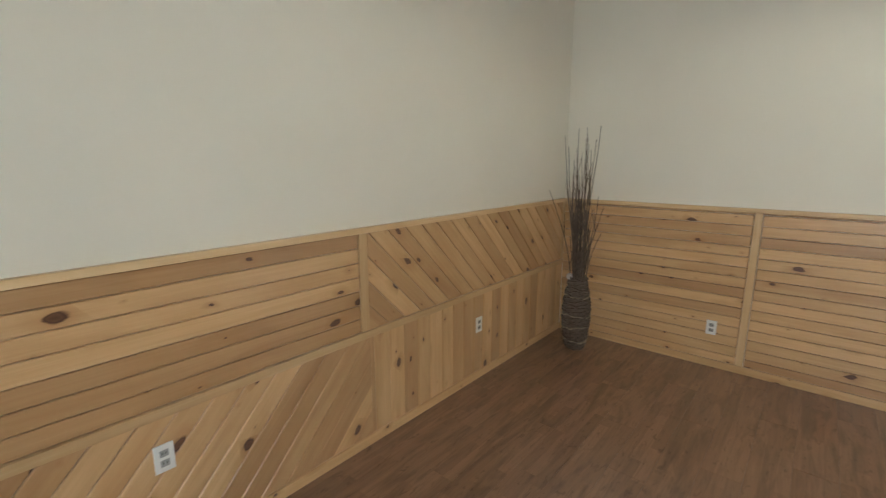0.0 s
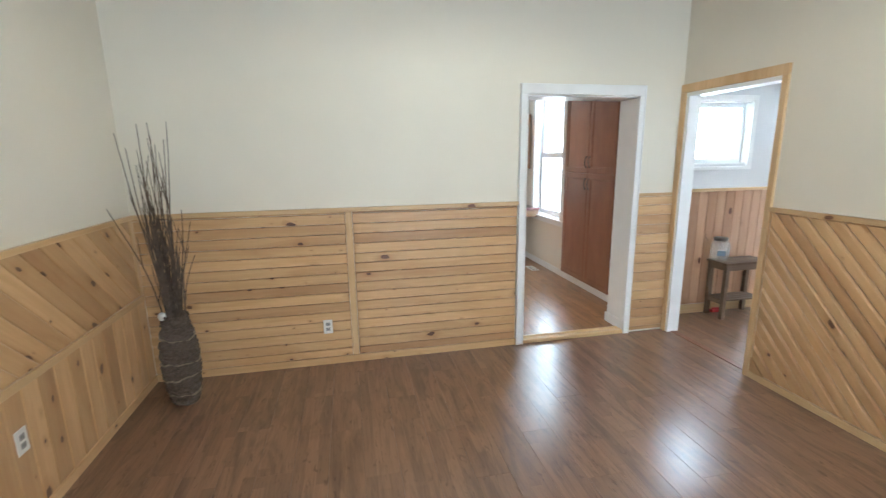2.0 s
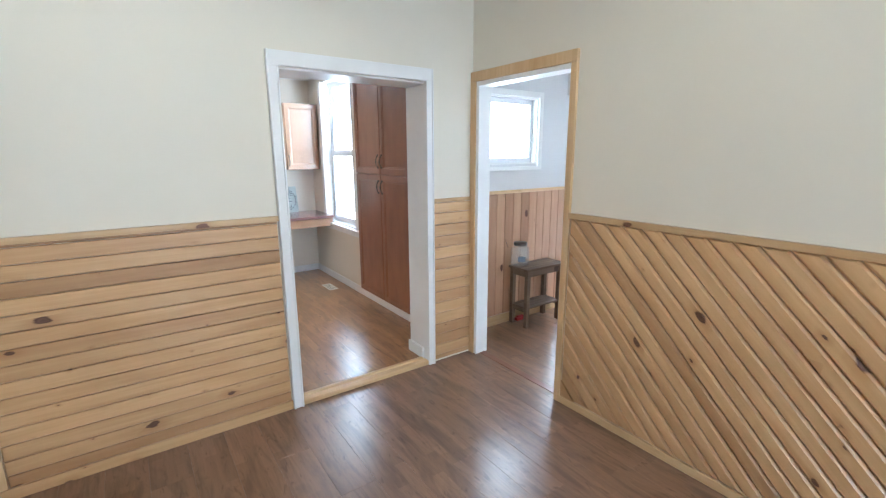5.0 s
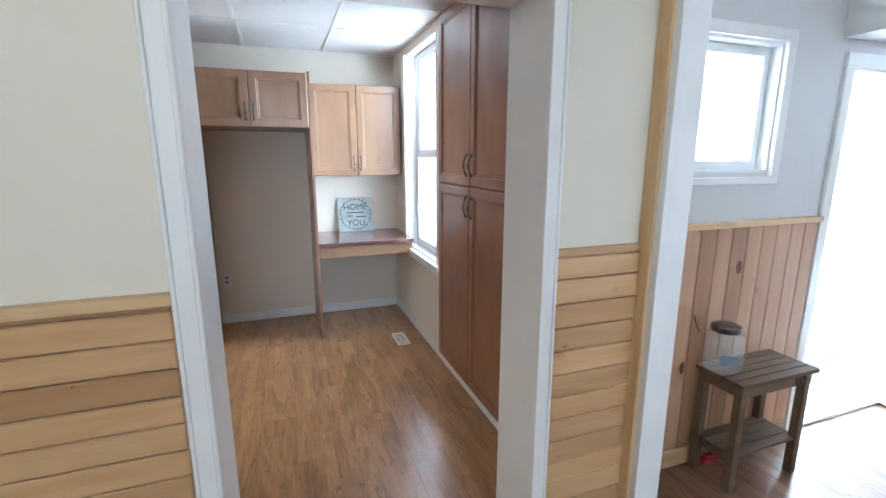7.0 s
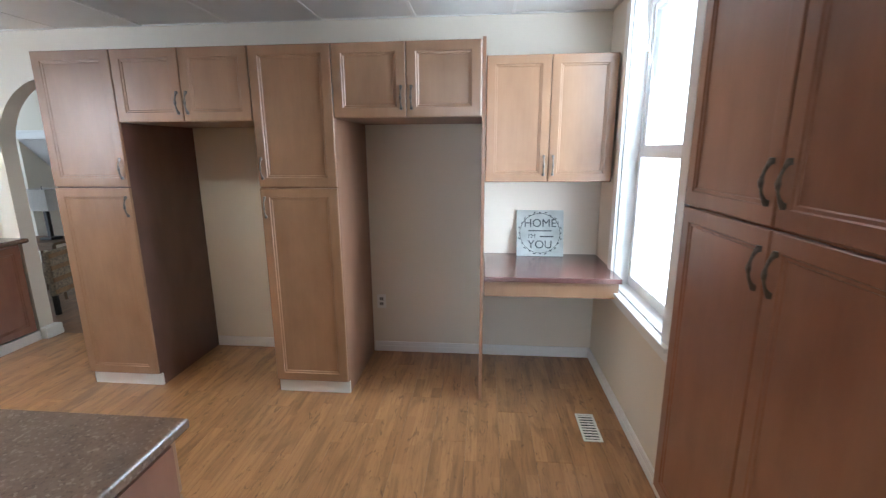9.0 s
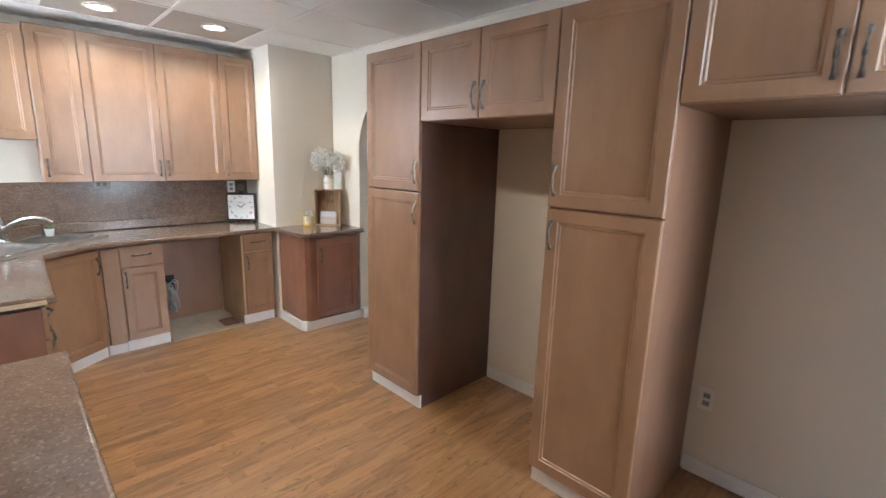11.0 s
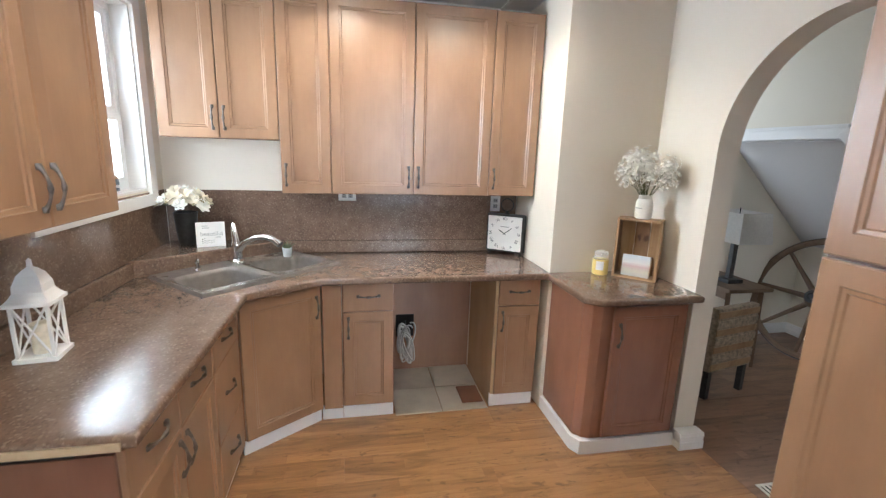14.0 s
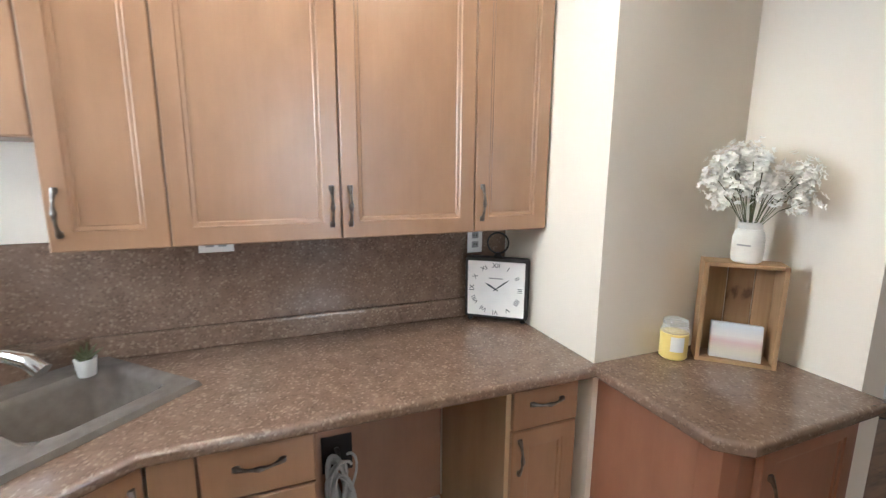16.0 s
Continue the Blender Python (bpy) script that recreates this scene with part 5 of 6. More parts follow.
def home_sign():
    top = thing("wall_sign", pose(2.205, 7.015, 0.876, 76, 0, 0), "square grey-green sign with a wreath, leaning on the wall", "sign")
    w = 0.345
    part("board", box(bmesh.new(), -w / 2, w / 2, 0, w, -0.012, 0, 0.002), M["sign"], top)
    part("lettering", text_bm("HOME", 0.085), M["ink"], top, m=pose(0, 0.245, 0.001))
    part("lettering", text_bm("YOU", 0.085), M["ink"], top, m=pose(0, 0.085, 0.001))
    part("lettering", text_bm("I'M", 0.045), M["ink"], top, m=pose(-0.06, 0.148, 0.001))
    part("lettering_bar", boxes((-0.085, 0.085, 0.186, 0.194, 0, 0.0012)), M["ink"], top)
    part("lettering_bar", boxes((0.0, 0.10, 0.143, 0.152, 0, 0.0012)), M["ink"], top)
    pts = [(0.148 * math.cos(a), w / 2 + 0.148 * math.sin(a), 0.001) for a in (2 * math.pi * k / 40 for k in range(41))]
    part("wreath_stem", tube(bmesh.new(), pts, 0.0022, 4), M["ink"], top)
    for k in range(24):
        a = 2 * math.pi * k / 24
        r = 0.152 + 0.006 * (k % 2)
        bm = prism(bmesh.new(), [(-0.014, 0), (0, -0.0045), (0.014, 0), (0, 0.0045)], 0, 0.0012)
        part("wreath_leaf", bm, M["ink"], top, m=pose(r * math.cos(a), w / 2 + r * math.sin(a), 0.0005, 0, 0, math.degrees(a) + 90 + (25 if k % 2 else -25)))


home_sign()


def clock():
    a, b = Vector((-3.155, 6.228)), Vector((-2.995, 6.432))
    turn = math.degrees(math.atan2(b.y - a.y, b.x - a.x))
    top = thing("table_clock", pose(a.x, a.y, CT, 0, 0, turn) @ Matrix.Scale(1.06, 4), "square black metal table clock with a white dial", "clock")
    w, h, f = (b - a).length, 0.255, 0.016
    part("case", box(bmesh.new(), 0, w, 0.004, 0.06, f, f + h, 0.014), M["black"], top, smooth=True)
    part("dial", box(bmesh.new(), 0.014, w - 0.014, 0.0, 0.006, f + 0.014, f + h - 0.014, 0.004), M["paper"], top, "white dial with roman numerals")
    for x in (0.02, w - 0.02):
        part("foot", lathe(bmesh.new(), [(0.006, 0), (0.012, 0.004), (0.010, 0.012), (0.006, f + 0.002)], 12, (x, 0.03)), M["black"], top, smooth=True)
    c = Vector((w / 2, -0.0015, f + h / 2))
    names = ("XII", "I", "II", "III", "IIII", "V", "VI", "VII", "VIII", "IX", "X", "XI")
    for k, s in enumerate(names):
        ang = math.pi / 2 - k * math.pi / 6
        r = 0.097
        m = Matrix.Translation(c + Vector((r * math.cos(ang), 0, r * math.sin(ang)))) @ pose(0, 0, 0, 90, 0, 0) @ pose(0, 0, 0, 0, 0, -30 * k)
        part("numeral", text_bm(s, 0.027, 0.001), M["ink"], top, m=m)
    for name, ang, l, t in (("hour_hand", 150, 0.05, 0.004), ("minute_hand", 38, 0.072, 0.003)):
        bm = prism(bmesh.new(), [(-0.012, -t / 2), (l * 0.6, -t), (l, 0), (l * 0.6, t), (-0.012, t / 2)], 0, 0.001)
        part(name, bm, M["ink"], top, m=Matrix.Translation(c) @ pose(0, 0, 0, 90, 0, 0) @ pose(0, 0, 0, 0, 0, ang))
    part("dial_mark", boxes((w / 2 - 0.028, w / 2 + 0.028, -0.001, 0.0005, f + h / 2 + 0.042, f + h / 2 + 0.047)), M["grey_ink"], top)
    ring = [(w / 2 + 0.042 * math.cos(t), 0.03, f + h + 0.058 + 0.042 * math.sin(t)) for t in (2 * math.pi * k / 28 for k in range(29))]
    part("ring", tube(bmesh.new(), ring, 0.004, 6), M["black"], top, "black carrying ring", smooth=True)
    part("knob", lathe(bmesh.new(), [(0.02, f + h), (0.014, f + h + 0.008), (0.009, f + h + 0.02)], 14, (w / 2, 0.03)), M["black"], top, smooth=True)


clock()

BL, BR = Vector((-2.487, 6.822)), Vector((-2.319, 6.996))
BT = math.degrees(math.atan2(BR.y - BL.y, BR.x - BL.x))
BW = (BR - BL).length


def crate():
    top = thing("wooden_crate", pose(BL.x, BL.y, CT, 0, 0, BT), "small open wooden crate stood on end", "crate")
    h, d = 0.355, 0.105
    specs = (("side_board", (0, 0.014, 0, d, 0, h), 1), ("side_board", (BW - 0.014, BW, 0, d, 0, h), 1), ("end_board", (0.014, BW - 0.014, 0.002, d, h - 0.014, h), 0), ("end_board", (0.014, BW - 0.014, 0.002, d, 0, 0.014), 0),
             ("back_board", (0.014, BW * 0.36, d - 0.01, d, 0.014, h - 0.014), 1), ("back_board", (BW * 0.36 + 0.003, BW * 0.7, d - 0.01, d, 0.014, h - 0.014), 1), ("back_board", (BW * 0.7 + 0.003, BW - 0.014, d - 0.01, d, 0.014, h - 0.014), 1))
    for n, (x0, x1, y0, y1, z0, z1), up in specs:
        if up:
            part(n, box(bmesh.new(), z0, z1, y0, y1, -x1, -x0, 0.002), M["crate"], top, m=pose(0, 0, 0, 0, -90, 0))
        else:
            part(n, box(bmesh.new(), x0, x1, y0, y1, z0, z1, 0.002), M["crate"], top)
    art = thing("small_canvas", pose(BL.x, BL.y, CT + 0.0145, 0, 0, BT) @ pose(0.045, 0.02, 0, -10, 0, -4), "small canvas print in pale bands inside the crate", "picture")
    part("canvas", box(bmesh.new(), 0, 0.155, 0, 0.035, 0, 0.125, 0.003), M["canvas"], art)


m, t, p = material("banded_print", 0.7)
sep = t.nodes.new("ShaderNodeSeparateXYZ")
t.links.new(t.nodes.new("ShaderNodeTexCoord").outputs["Object"], sep.inputs[0])
wob = node(t, "ShaderNodeTexNoise", Vector=coords(t, (10, 10, 40)), Scale=1.0, Detail=4.0).outputs[0]
lev = math_node(t, "ADD", math_node(t, "MULTIPLY", sep.outputs[2], 8.0), math_node(t, "MULTIPLY", wob, 0.12))
t.links.new(ramp(t, lev, [(0.05, (0.55, 0.55, 0.52)), (0.3, (0.62, 0.58, 0.48)), (0.55, (0.62, 0.45, 0.45)), (0.7, (0.72, 0.70, 0.68)), (1.0, (0.58, 0.64, 0.68))]), p.inputs["Base Color"])
M["canvas"] = m
crate()


def blossom_bm(petals, r, cup=0.4):
    """One small flower, facing up."""
    bm = bmesh.new()
    for k in range(petals):
        a = 2 * math.pi * k / petals
        ca, sa = math.cos(a), math.sin(a)

        def at(u, v, z):
            return bm.verts.new((u * ca - v * sa, u * sa + v * ca, z))

        v = [at(0, 0, 0), at(r * 0.55, -r * 0.38, r * cup * 0.4), at(r, -r * 0.12, r * cup), at(r, r * 0.12, r * cup), at(r * 0.55, r * 0.38, r * cup * 0.4)]
        bm.faces.new(v)
    return bm


def mason_flowers():
    o = BL + (BR - BL) * 0.52 + Vector((-0.7, 0.7)) * 0.05
    top = thing("flower_jar", pose(o.x, o.y, CT + 0.355), "white painted mason jar with white filler flowers", "flowers")
    prof = [(0.036, 0), (0.044, 0.006), (0.047, 0.025), (0.047, 0.085), (0.042, 0.105), (0.034, 0.115), (0.036, 0.118), (0.036, 0.136), (0.032, 0.137), (0.032, 0.1)]
    part("jar", lathe(bmesh.new(), prof, 28, cap=False), M["ivory"], top, smooth=True)
    part("label_mark", boxes((-0.02, 0.02, -0.0482, -0.0472, 0.06, 0.065)), M["grey_ink"], top, m=pose(0, 0, 0, 0, 0, 20))
    part("twine", tube(bmesh.new(), [(0.034 * math.cos(a), 0.034 * math.sin(a), 0.118) for a in (2 * math.pi * k / 20 for k in range(21))], 0.002, 5), M["linen"], top)
    flower = finish(blossom_bm(5, 0.0118), "blossom", M["petal"])
    for k in range(40):
        a = random.uniform(0, 6.28)
        sp = 0.15 * math.sqrt(random.random())
        h = 0.385 - 4.0 * sp * sp + random.uniform(-0.12, 0.0)
        tip = Vector((sp * math.cos(a), sp * math.sin(a), max(0.2, h)))
        base = Vector((0.015 * math.cos(a), 0.015 * math.sin(a), 0.11))
        mid = (base + tip) / 2 + Vector((0, 0, 0.02))
        stem = part("stem", tube(bmesh.new(), [base, mid, tip], 0.0012, 4), M["leaf"], top)
        for j in range(26):
            d = Vector((random.gauss(0, 1), random.gauss(0, 1), random.gauss(0.1, 0.8))).normalized() * random.uniform(0.01, 0.056)
            ob = new("blossom", flower)
            ob.parent = stem
            q = (d + Vector((0, 0, 0.012))).to_track_quat("Z", "Y").to_matrix().to_4x4()
            ob.matrix_basis = Matrix.Translation(tip + d) @ q


mason_flowers()


def candle():
    top = thing("jar_candle", pose(-2.535, 6.772, CT) @ Matrix.Scale(1.12, 4), "yellow candle in a lidded glass jar", "candle")
    part("wax", lathe(bmesh.new(), [(0.036, 0.0), (0.0415, 0.006), (0.0415, 0.084), (0.03, 0.086)], 24), M["wax"], top, smooth=True)
    part("glass", lathe(bmesh.new(), [(0.0415, 0.086), (0.0415, 0.094), (0.035, 0.102), (0.036, 0.112)], 24), M["jar"], top, smooth=True)
    part("lid", lathe(bmesh.new(), [(0.037, 0.112), (0.039, 0.116), (0.036, 0.124), (0.024, 0.13), (0.012, 0.132)], 24), M["jar"], top, "domed glass lid", smooth=True)
    bm = bmesh.new()
    for k in range(6):
        a0, a1 = radians(-62 + 9 * k), radians(-62 + 9 * (k + 1))
        bm.faces.new([bm.verts.new((0.0428 * math.cos(a), 0.0428 * math.sin(a), z)) for a, z in ((a0, 0.03), (a1, 0.03), (a1, 0.078), (a0, 0.078))])
    part("label", bm, M["paper"], top, "white paper label")


candle()


def lantern():
    top = thing("lantern", pose(-1.735, 4.305, CT, 0, 0, 8) @ Matrix.Diagonal((0.76, 0.76, 1, 1)), "white wooden lantern with crossed bars and a domed top", "lantern")
    w, z1 = 0.068, 0.185
    L = M["trim"]
    part("base", box(bmesh.new(), -0.078, 0.078, -0.078, 0.078, 0, 0.016, 0.003), L, top)
    for x in (-w, w - 0.012):
        for y in (-w, w - 0.012):
            part("post", boxes((x, x + 0.012, y, y + 0.012, 0.016, z1)), L, top)
    for k in range(4):
        m = pose(0, 0, 0, 0, 0, 90 * k)
        for s in (1, -1):
            part("cross_bar", tube(bmesh.new(), [(-s * (w - 0.012), -w + 0.006, 0.02), (s * (w - 0.012), -w + 0.006, z1 - 0.004)], 0.0045, 4), L, top, m=m)
        part("roof_panel", prism(bmesh.new(), [(-0.02, 0), (0.02, 0), (0.02, 0.004), (-0.02, 0.004)], 0, 0.001), M["dark"], top, "row of dark vent slots", m=m @ pose(0, -0.0505, 0.232, 82, 0, 0))
    part("eave", box(bmesh.new(), -0.082, 0.082, -0.082, 0.082, z1, z1 + 0.014, 0.004), L, top)
    bm = bmesh.new()
    rings = []
    for r, z in ((0.076, z1 + 0.014), (0.06, z1 + 0.03), (0.052, z1 + 0.042), (0.05, z1 + 0.065), (0.046, z1 + 0.072), (0.036, z1 + 0.095), (0.018, z1 + 0.112), (0.008, z1 + 0.118), (0.006, z1 + 0.14), (0.001, z1 + 0.146)):
        rings.append([bm.verts.new((sx * r, sy * r, z)) for sx, sy in ((-1, -1), (1, -1), (1, 1), (-1, 1))])
    for a, b in zip(rings, rings[1:]):
        for k in range(4):
            bm.faces.new((a[k], a[(k + 1) % 4], b[(k + 1) % 4], b[k]))
    bm.faces.new(rings[-1])
    part("roof", bm, L, top)
    part("candle", lathe(bmesh.new(), [(0.034, 0.016), (0.035, 0.02), (0.035, 0.115), (0.03, 0.118)], 20), M["petal_pale"], top, "ivory pillar candle", smooth=True)


lantern()


def rose_pot():
    z = CT + 0.09
    top = thing("flower_vase", pose(-3.10, 4.30, z), "dark vase of cream silk roses on the corner shelf", "flowers")
    part("vase", lathe(bmesh.new(), [(0.045, 0), (0.05, 0.01), (0.058, 0.10), (0.065, 0.18), (0.068, 0.20), (0.062, 0.202), (0.058, 0.17)], 28, cap=False), M["black"], top, smooth=True)
    for k in range(26):
        a = k * 2.4
        r = 0.14 * math.sqrt((k + 0.3) / 26)
        c = Vector((r * math.cos(a), r * math.sin(a), 0.335 - 5.0 * r * r + random.uniform(-0.012, 0.016)))
        size = random.uniform(0.8, 1.15)
        bm = bmesh.new()
        for ring, (n, rad, cup) in enumerate(((6, 0.046, 0.2), (6, 0.038, 0.55), (4, 0.026, 1.0), (3, 0.014, 1.9))):
            sub = blossom_bm(n, rad * size, cup)
            bmesh.ops.rotate(sub, verts=sub.verts[:], matrix=Matrix.Rotation(ring * 0.5 + k, 3, "Z"))
            me = bpy.data.meshes.new("petals")
            sub.to_mesh(me)
            sub.free()
            bm.from_mesh(me)
            bpy.data.meshes.remove(me)
        out = Vector((c.x, c.y, 0.09)).to_track_quat("Z", "Y").to_matrix().to_4x4()
        part("rose", bm, M["petal_pale"] if k % 3 else M["petal"], top, m=Matrix.Translation(c) @ out)
    for k in range(16):
        a = k * 0.41 + 0.2
        bm = bmesh.new()
        v = [bm.verts.new(p) for p in ((0, 0, 0), (0.05, -0.03, 0.01), (0.11, 0, -0.012), (0.05, 0.03, 0.01), (0.05, 0, 0.0))]
        for q in ((0, 1, 4), (1, 2, 4), (2, 3, 4), (3, 0, 4)):
            bm.faces.new([v[i] for i in q])
        part("leaf", bm, M["dry_leaf"] if k % 3 else M["leaf"], top, m=pose(0.06 * math.cos(a), 0.06 * math.sin(a), 0.235 + 0.035 * (k % 3), 0, -12 + 14 * (k % 3), math.degrees(a)))


rose_pot()


def word_sign():
    z = CT + 0.09
    a, b = Vector((-2.992, 4.382)), Vector((-3.035, 4.53))
    turn = math.degrees(math.atan2(b.y - a.y, b.x - a.x))
    top = thing("word_plaque", pose(a.x, a.y, z, 0, 0, turn) @ pose(0, 0, 0, -8, 0, 0), "white block plaque with grey script behind the sink", "sign")
    part("block", box(bmesh.new(), 0, 0.158, 0, 0.025, 0, 0.15, 0.003), M["paper"], top)
    part("lettering", text_bm("beautiful", 0.036, 0.001), M["grey_ink"], top, m=pose(0.084, -0.0006, 0.078, 90, 0, 0))
    for x, zz, w in ((0.05, 0.125, 0.03), (0.055, 0.113, 0.04), (0.12, 0.055, 0.03)):
        part("lettering_bar", boxes((x - w / 2, x + w / 2, -0.0008, 0.0002, zz, zz + 0.004)), M["grey_ink"], top)
    for k in range(14):
        x, zz = 0.03 + 0.012 * (k % 6), 0.022 + 0.012 * (k // 6) + 0.004 * (k % 2)
        part("leaf_mark", boxes((x, x + 0.007, -0.0008, 0.0002, zz, zz + 0.004)), M["grey_ink"] if k % 3 else M["leaf"], top)


word_sign()


def small_plant():
    top = thing("potted_plant", pose(-3.075, 4.885, CT + 0.009), "tiny green succulent in a white pot", "plant")
    part("pot", lathe(bmesh.new(), [(0.022, 0), (0.024, 0.003), (0.03, 0.055), (0.031, 0.058), (0.027, 0.058), (0.026, 0.05)], 22, cap=False), M["paper"], top, smooth=True)
    part("soil", lathe(bmesh.new(), [(0.0265, 0.046), (0.02, 0.05)], 16), M["dark"], top)
    for k in range(22):
        a, el = k * 2.4, 0.35 + 0.9 * (k / 22)
        d = Vector((math.cos(a) * math.cos(el), math.sin(a) * math.cos(el), math.sin(el)))
        l = random.uniform(0.035, 0.06)
        p = Vector((0, 0, 0.05))
        part("leaf", tube(bmesh.new(), [p, p + d * l * 0.5, p + d * l], [0.004, 0.0045, 0.0008], 5), M["leaf"], top)


small_plant()


def home_letters():
    top = thing("letter_ornament", pose(-2.62, 4.055, 1.37), "freestanding wooden word ornament on the window sill", "ornament")
    bm = text_bm("home", 0.21, 0.035)
    low = min(v.co.y for v in bm.verts)
    m = Matrix(((-1, 0, 0, 0), (0, 0, 1, 0), (0, 1, 0, 0), (0, 0, 0, 1)))
    for v in bm.verts:
        v.co.y -= low
    top_half = bm.copy()
    for half, keep in ((bm, 1), (top_half, -1)):
        geom = half.verts[:] + half.edges[:] + half.faces[:]
        bmesh.ops.bisect_plane(half, geom=geom, plane_co=(0, 0.075, 0), plane_no=(0, keep, 0), clear_outer=True)
    part("letters_base", bm, M["slate"], top, "slate blue lower half", m)
    part("letters_top", top_half, M["crate"], top, "raw wood upper half", m)


home_letters()


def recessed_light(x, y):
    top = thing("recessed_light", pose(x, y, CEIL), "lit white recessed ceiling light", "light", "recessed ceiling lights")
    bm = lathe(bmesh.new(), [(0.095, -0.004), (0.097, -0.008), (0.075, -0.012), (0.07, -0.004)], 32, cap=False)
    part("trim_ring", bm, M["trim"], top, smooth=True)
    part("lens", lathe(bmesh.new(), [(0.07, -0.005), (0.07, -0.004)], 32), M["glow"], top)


gm, gt, gp = material("lamp_lens", 0.5)
gp.inputs["Emission Color"].default_value, gp.inputs["Emission Strength"].default_value = (1.0, 0.93, 0.82, 1), 9.0
M["glow"] = gm
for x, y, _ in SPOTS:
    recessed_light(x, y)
dome = thing("dome_light", pose(*DOME), "lit white glass dome light on the living room ceiling", "light")
part("base", lathe(bmesh.new(), [(0.16, -0.03), (0.165, -0.025), (0.165, 0.0), (0.05, 0.0)], 32), M["trim"], dome, smooth=True)
part("shade", lathe(bmesh.new(), [(0.01, -0.12), (0.06, -0.115), (0.11, -0.09), (0.145, -0.05), (0.15, -0.031)], 32), M["glow"], dome, "frosted glass dome", smooth=True)

# ---- the room behind the arch ----


def wagon_wheel():
    r = 0.5
    top = thing("wagon_wheel", pose(-2.99, 8.93, KF, 0, 0, 10) @ pose(0, 0, 0, -19, 0, 0) @ pose(0, 0, r + 0.034), "old wooden wagon wheel leaning under the stairs", "wheel")
    rim = [(r * math.cos(a), 0, r * math.sin(a)) for a in (2 * math.pi * k / 48 for k in range(49))]
    part("rim", tube(bmesh.new(), rim, 0.026, 6), M["barn"], top, smooth=True)
    tyre = [((r + 0.022) * math.cos(a), 0, (r + 0.022) * math.sin(a)) for a in (2 * math.pi * k / 48 for k in range(49))]
    part("iron_tyre", tube(bmesh.new(), tyre, 0.012, 5), M["black"], top, "dark iron tyre", smooth=True)
    part("hub", lathe(bmesh.new(), [(0.05, -0.09), (0.075, -0.06), (0.09, -0.03), (0.09, 0.03), (0.075, 0.06), (0.05, 0.09)], 20), M["barn"], top, m=pose(0, 0, 0, 90, 0, 0), smooth=True)
    part("hub_cap", lathe(bmesh.new(), [(0.052, 0.085), (0.055, 0.10), (0.03, 0.11), (0.02, 0.10)], 16), M["black"], top, m=pose(0, 0, 0, 90, 0, 0), smooth=True)
    for k in range(8):
        a = 2 * math.pi * k / 8
        d = Vector((math.cos(a), 0, math.sin(a)))
        part("spoke", tube(bmesh.new(), [d * 0.08, d * 0.2, d * 0.35, d * (r - 0.02)], [0.024, 0.02, 0.017, 0.016], 8), M["barn"], top, smooth=True)


wagon_wheel()


def lamp_table():
    top = thing("end_table", pose(-3.24, 8.1, KF), "small rustic wooden end table behind the arch", "table")
    part("tabletop", box(bmesh.new(), -0.24, 0.36, -0.02, 0.38, 0.63, 0.66, 0.005), M["barn"], top)
    for x in (-0.2, 0.28):
        for y in (0.01, 0.31):
            part("leg", tube(bmesh.new(), [(x + 0.02, y + 0.02, 0.63), (x + 0.02 + (0.04 if x > 0 else -0.02), y + 0.01, 0)], [0.024, 0.017], 4), M["barn"], top)
    part("apron", box(bmesh.new(), -0.18, 0.3, 0.02, 0.04, 0.56, 0.63, 0.002), M["barn"], top)
    lamp = thing("table_lamp", pose(-3.1, 8.27, KF + 0.66), "black table lamp with a white square shade", "lamp")
    part("base", box(bmesh.new(), -0.07, 0.07, -0.07, 0.07, 0, 0.03, 0.005), M["black"], lamp)
    part("stem", box(bmesh.new(), -0.02, 0.02, -0.02, 0.02, 0.03, 0.36, 0.004), M["black"], lamp)
    bm = bmesh.new()
    a = [bm.verts.new((sx * 0.19, sy * 0.15, 0.34)) for sx, sy in ((-1, -1), (1, -1), (1, 1), (-1, 1))]
    b = [bm.verts.new((sx * 0.165, sy * 0.13, 0.57)) for sx, sy in ((-1, -1), (1, -1), (1, 1), (-1, 1))]
    for k in range(4):
        bm.faces.new((a[k], a[(k + 1) % 4], b[(k + 1) % 4], b[k]))
    bmesh.ops.solidify(bm, geom=bm.faces[:], thickness=0.003)
    part("shade", bm, M["linen"], lamp, "white fabric shade")
    part("finial", tube(bmesh.new(), [(0, 0, 0.36), (0, 0, 0.6)], 0.004, 6), M["black"], lamp)


lamp_table()


def woven_chair():
    top = thing("woven_chair", pose(-2.62, 7.62, KF, 0, 0, 12), "woven rush parsons chair with dark legs", "chair")
    part("backrest", box(bmesh.new(), 0.06, 0.12, 0, 0.42, 0.2, 0.66, 0.02), M["wicker_pale"], top, smooth=True)
    part("seat", box(bmesh.new(), -0.36, 0.06, 0, 0.42, 0.33, 0.46, 0.02), M["wicker_pale"], top, smooth=True)
    for k in range(7):
        part("woven_band", box(bmesh.new(), 0.118, 0.125, 0.004, 0.416, 0.22 + 0.062 * k, 0.265 + 0.062 * k, 0.004), M["wicker_pale"] if k % 2 else M["crate"], top)
    for x in (-0.34, 0.07):
        for y in (0.01, 0.37):
            part("leg", box(bmesh.new(), x, x + 0.04, y, y + 0.04, 0, 0.34, 0.004), M["black"], top)


woven_chair()


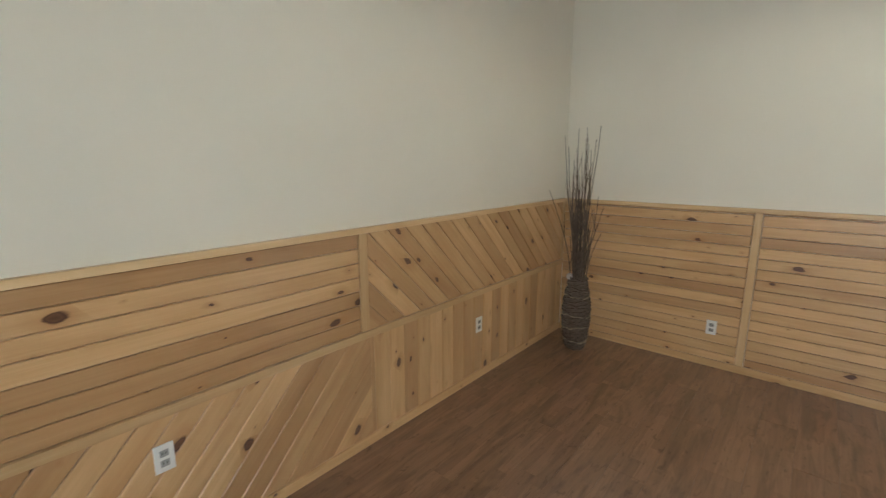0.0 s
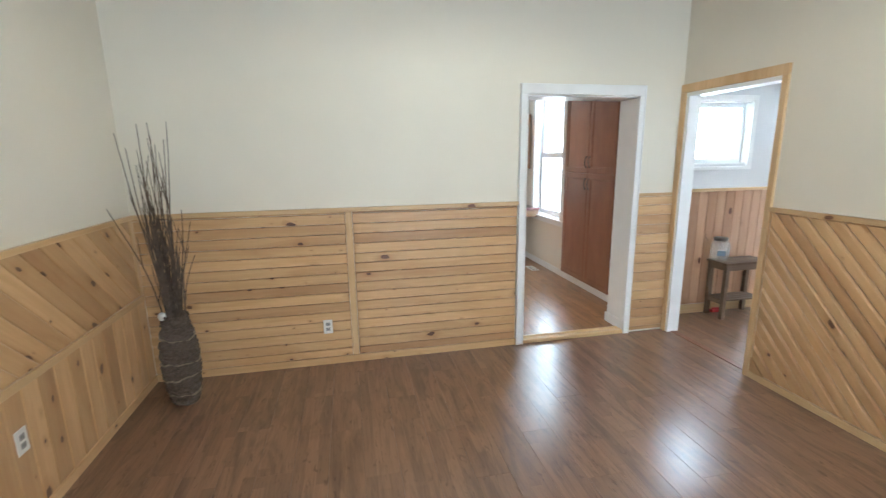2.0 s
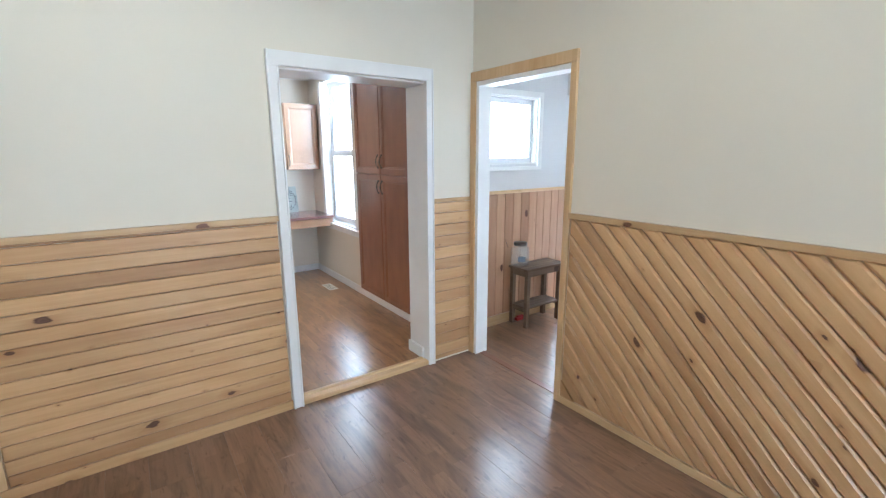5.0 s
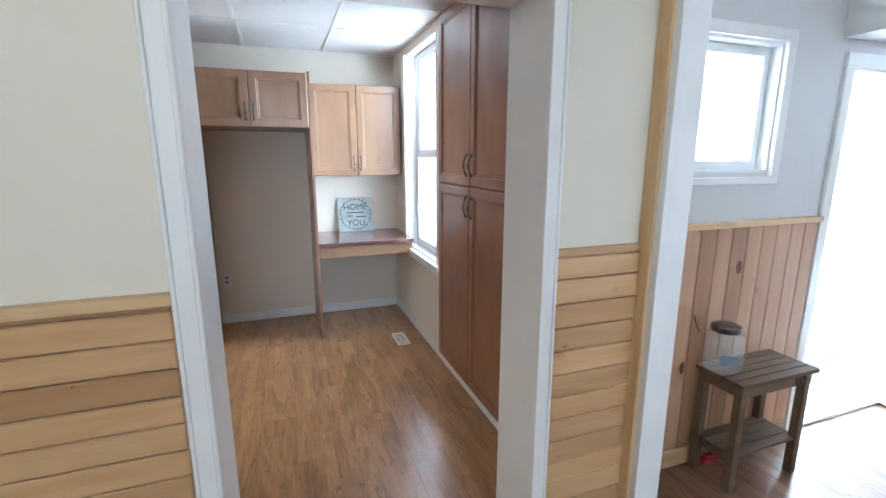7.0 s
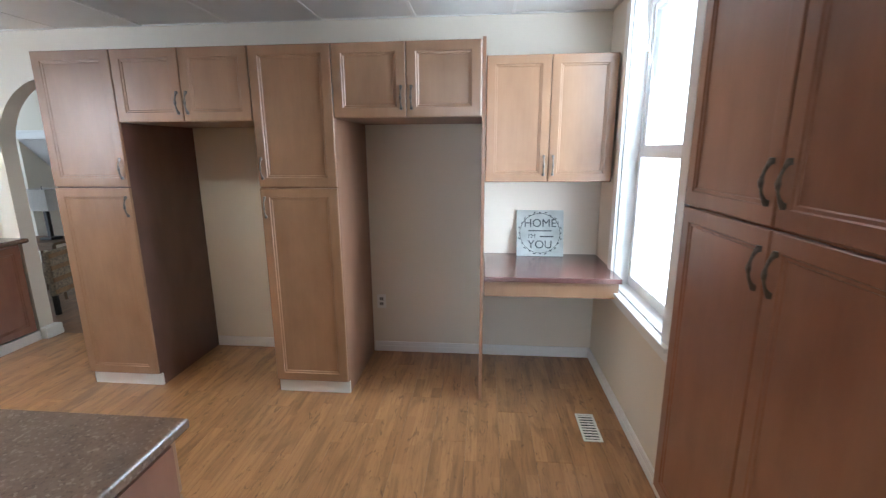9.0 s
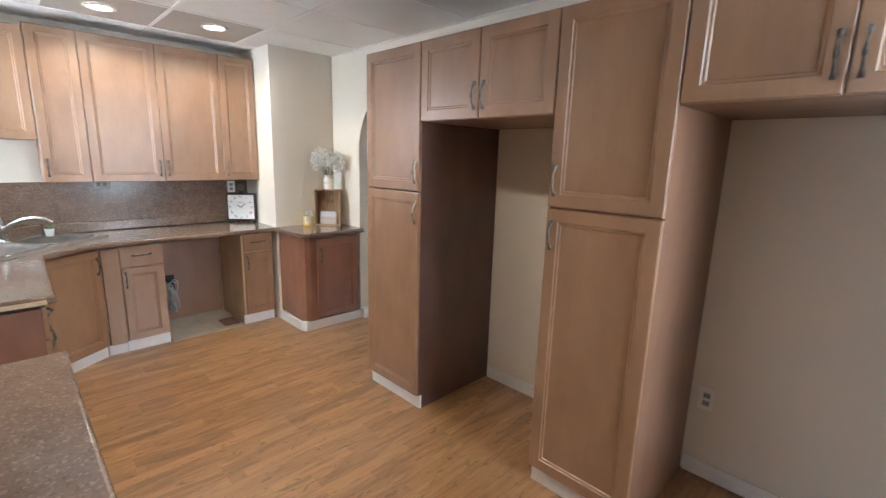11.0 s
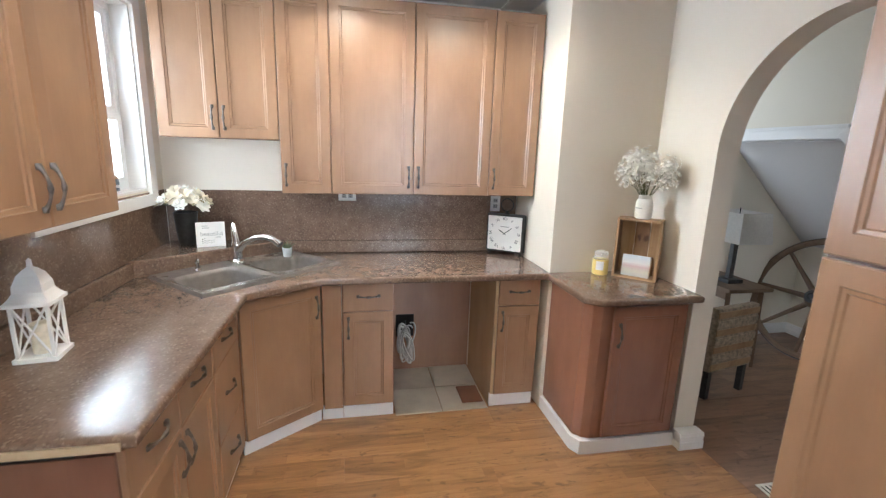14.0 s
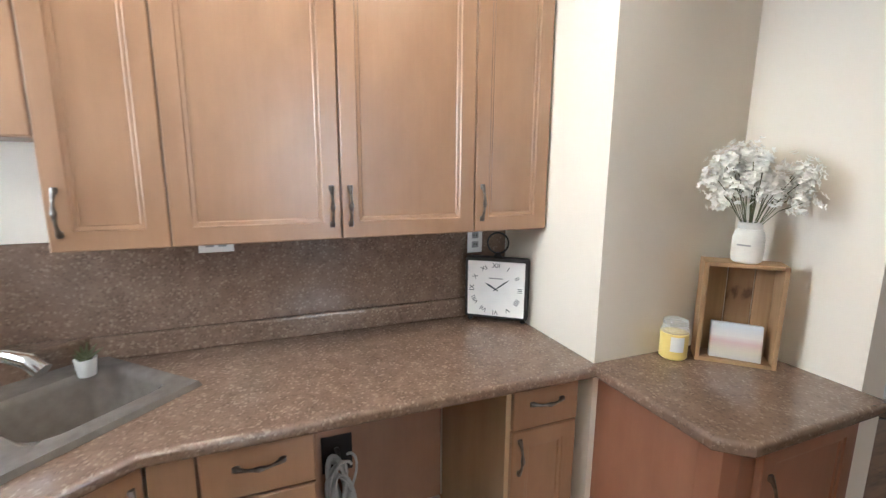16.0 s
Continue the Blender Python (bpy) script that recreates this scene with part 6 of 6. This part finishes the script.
# stairs that climb along the far side: soffit, header and wall
stair = solid("wall_stair", boxes((-3.6, -1.2, 9.42, 9.52, KF, 2.7), (-3.6, -3.5, 8.485, 9.418, KF, 2.7)), M["wall"], "beige walls of the recess under the stairs", "wall", "structure")
bm = bmesh.new()
prof = [(8.485, 1.79), (9.417, 0.90), (9.417, 0.98), (8.485, 1.87)]
a, b = ([bm.verts.new((x, y, z)) for y, z in prof] for x in (-3.498, -1.2))
for k in range(4):
    bm.faces.new((a[k], a[(k + 1) % 4], b[(k + 1) % 4], b[k]))
bm.faces.new(a[::-1])
bm.faces.new(b)
solid("stair_soffit", bm, M["wall_entry"], "sloping grey underside of a staircase", "stairs", "structure")
stair_trim = solid("trim", box(bmesh.new(), -4.6, -2.5, 8.355, 8.40, 1.80, 1.89, 0.006), M["trim"], "white moulded trim round the stair recess", "trim", "structure")
part("trim_lip", box(bmesh.new(), -4.6, -2.49, 8.343, 8.358, 1.868, 1.892, 0.004), M["trim"], stair_trim)
part("sloping_trim", box(bmesh.new(), 0, 1.8, 0, 0.045, -0.09, 0, 0.006), M["trim"], stair_trim, m=pose(-2.5, 8.354, 1.888, 0, 42.5, 0))
header = bmesh.new()
box(header, -4.6, -1.2, 8.40, 8.48, 1.86, 2.7)
quad = [(-2.44, 1.858), (-1.2, 0.72), (-1.2, 1.858)]
a, b = ([header.verts.new((x, y, z)) for x, z in quad] for y in (8.40, 8.48))
header.faces.new(a)
header.faces.new(b[::-1])
for k in range(3):
    header.faces.new((a[k], b[k], b[(k + 1) % 3], a[(k + 1) % 3]))
solid("wall_header", header, M["wall"], "beige wall above the stair recess", "wall", "structure")
baseboard("baseboard", -3.5, -1.2, 9.402, 9.42, KF, 0.1)
baseboard("baseboard", -3.5, -3.484, 8.49, 9.4, KF, 0.1)

# ---- floor planks ----


def planks(parent, x0, x1, y0, y1, z, width=0.19, length=1.21, mat=M["floor"]):
    """Laminate boards along y, staggered; whole boards share one mesh."""
    whole = finish(board_mesh([(-length / 2, 0), (length / 2, 0), (length / 2, width - 0.0006), (-length / 2, width - 0.0006)], 0.009, 0.0009), "plank", mat)
    n = 0
    x = x0
    while x < x1 - 0.002:
        w = min(width, x1 - x)
        y = y0 - length * ((n * 0.37) % 1.0)
        while y < y1:
            a, b = max(y, y0), min(y + length - 0.0006, y1)
            if b - a > 0.02:
                if w == width and b - a > length - 0.002:
                    ob = new("plank", whole)
                    ob.parent = parent
                else:
                    ob = part("plank", board_mesh([(-(b - a) / 2, 0), ((b - a) / 2, 0), ((b - a) / 2, w - 0.0006), (-(b - a) / 2, w - 0.0006)], 0.009, 0.0009), mat, parent)
                ob.matrix_basis = Matrix(((0, -1, 0, x + w), (1, 0, 0, (a + b) / 2), (0, 0, 1, z - 0.009), (0, 0, 0, 1)))
            y += length
        x += width
        n += 1


planks(floor, LW, LE + 0.1, LS, LN + 0.03, 0)
planks(floor_kitchen, KW, KE, LN + 0.05, KN + 0.13, KF, mat=M["floor_kitchen"])
planks(floor_entry, LE + 0.1, 5.8, 1.4, 4.42, 0)
planks(floor_dining, -4.6, 1.0, KN + 0.13, 11.0, KF)
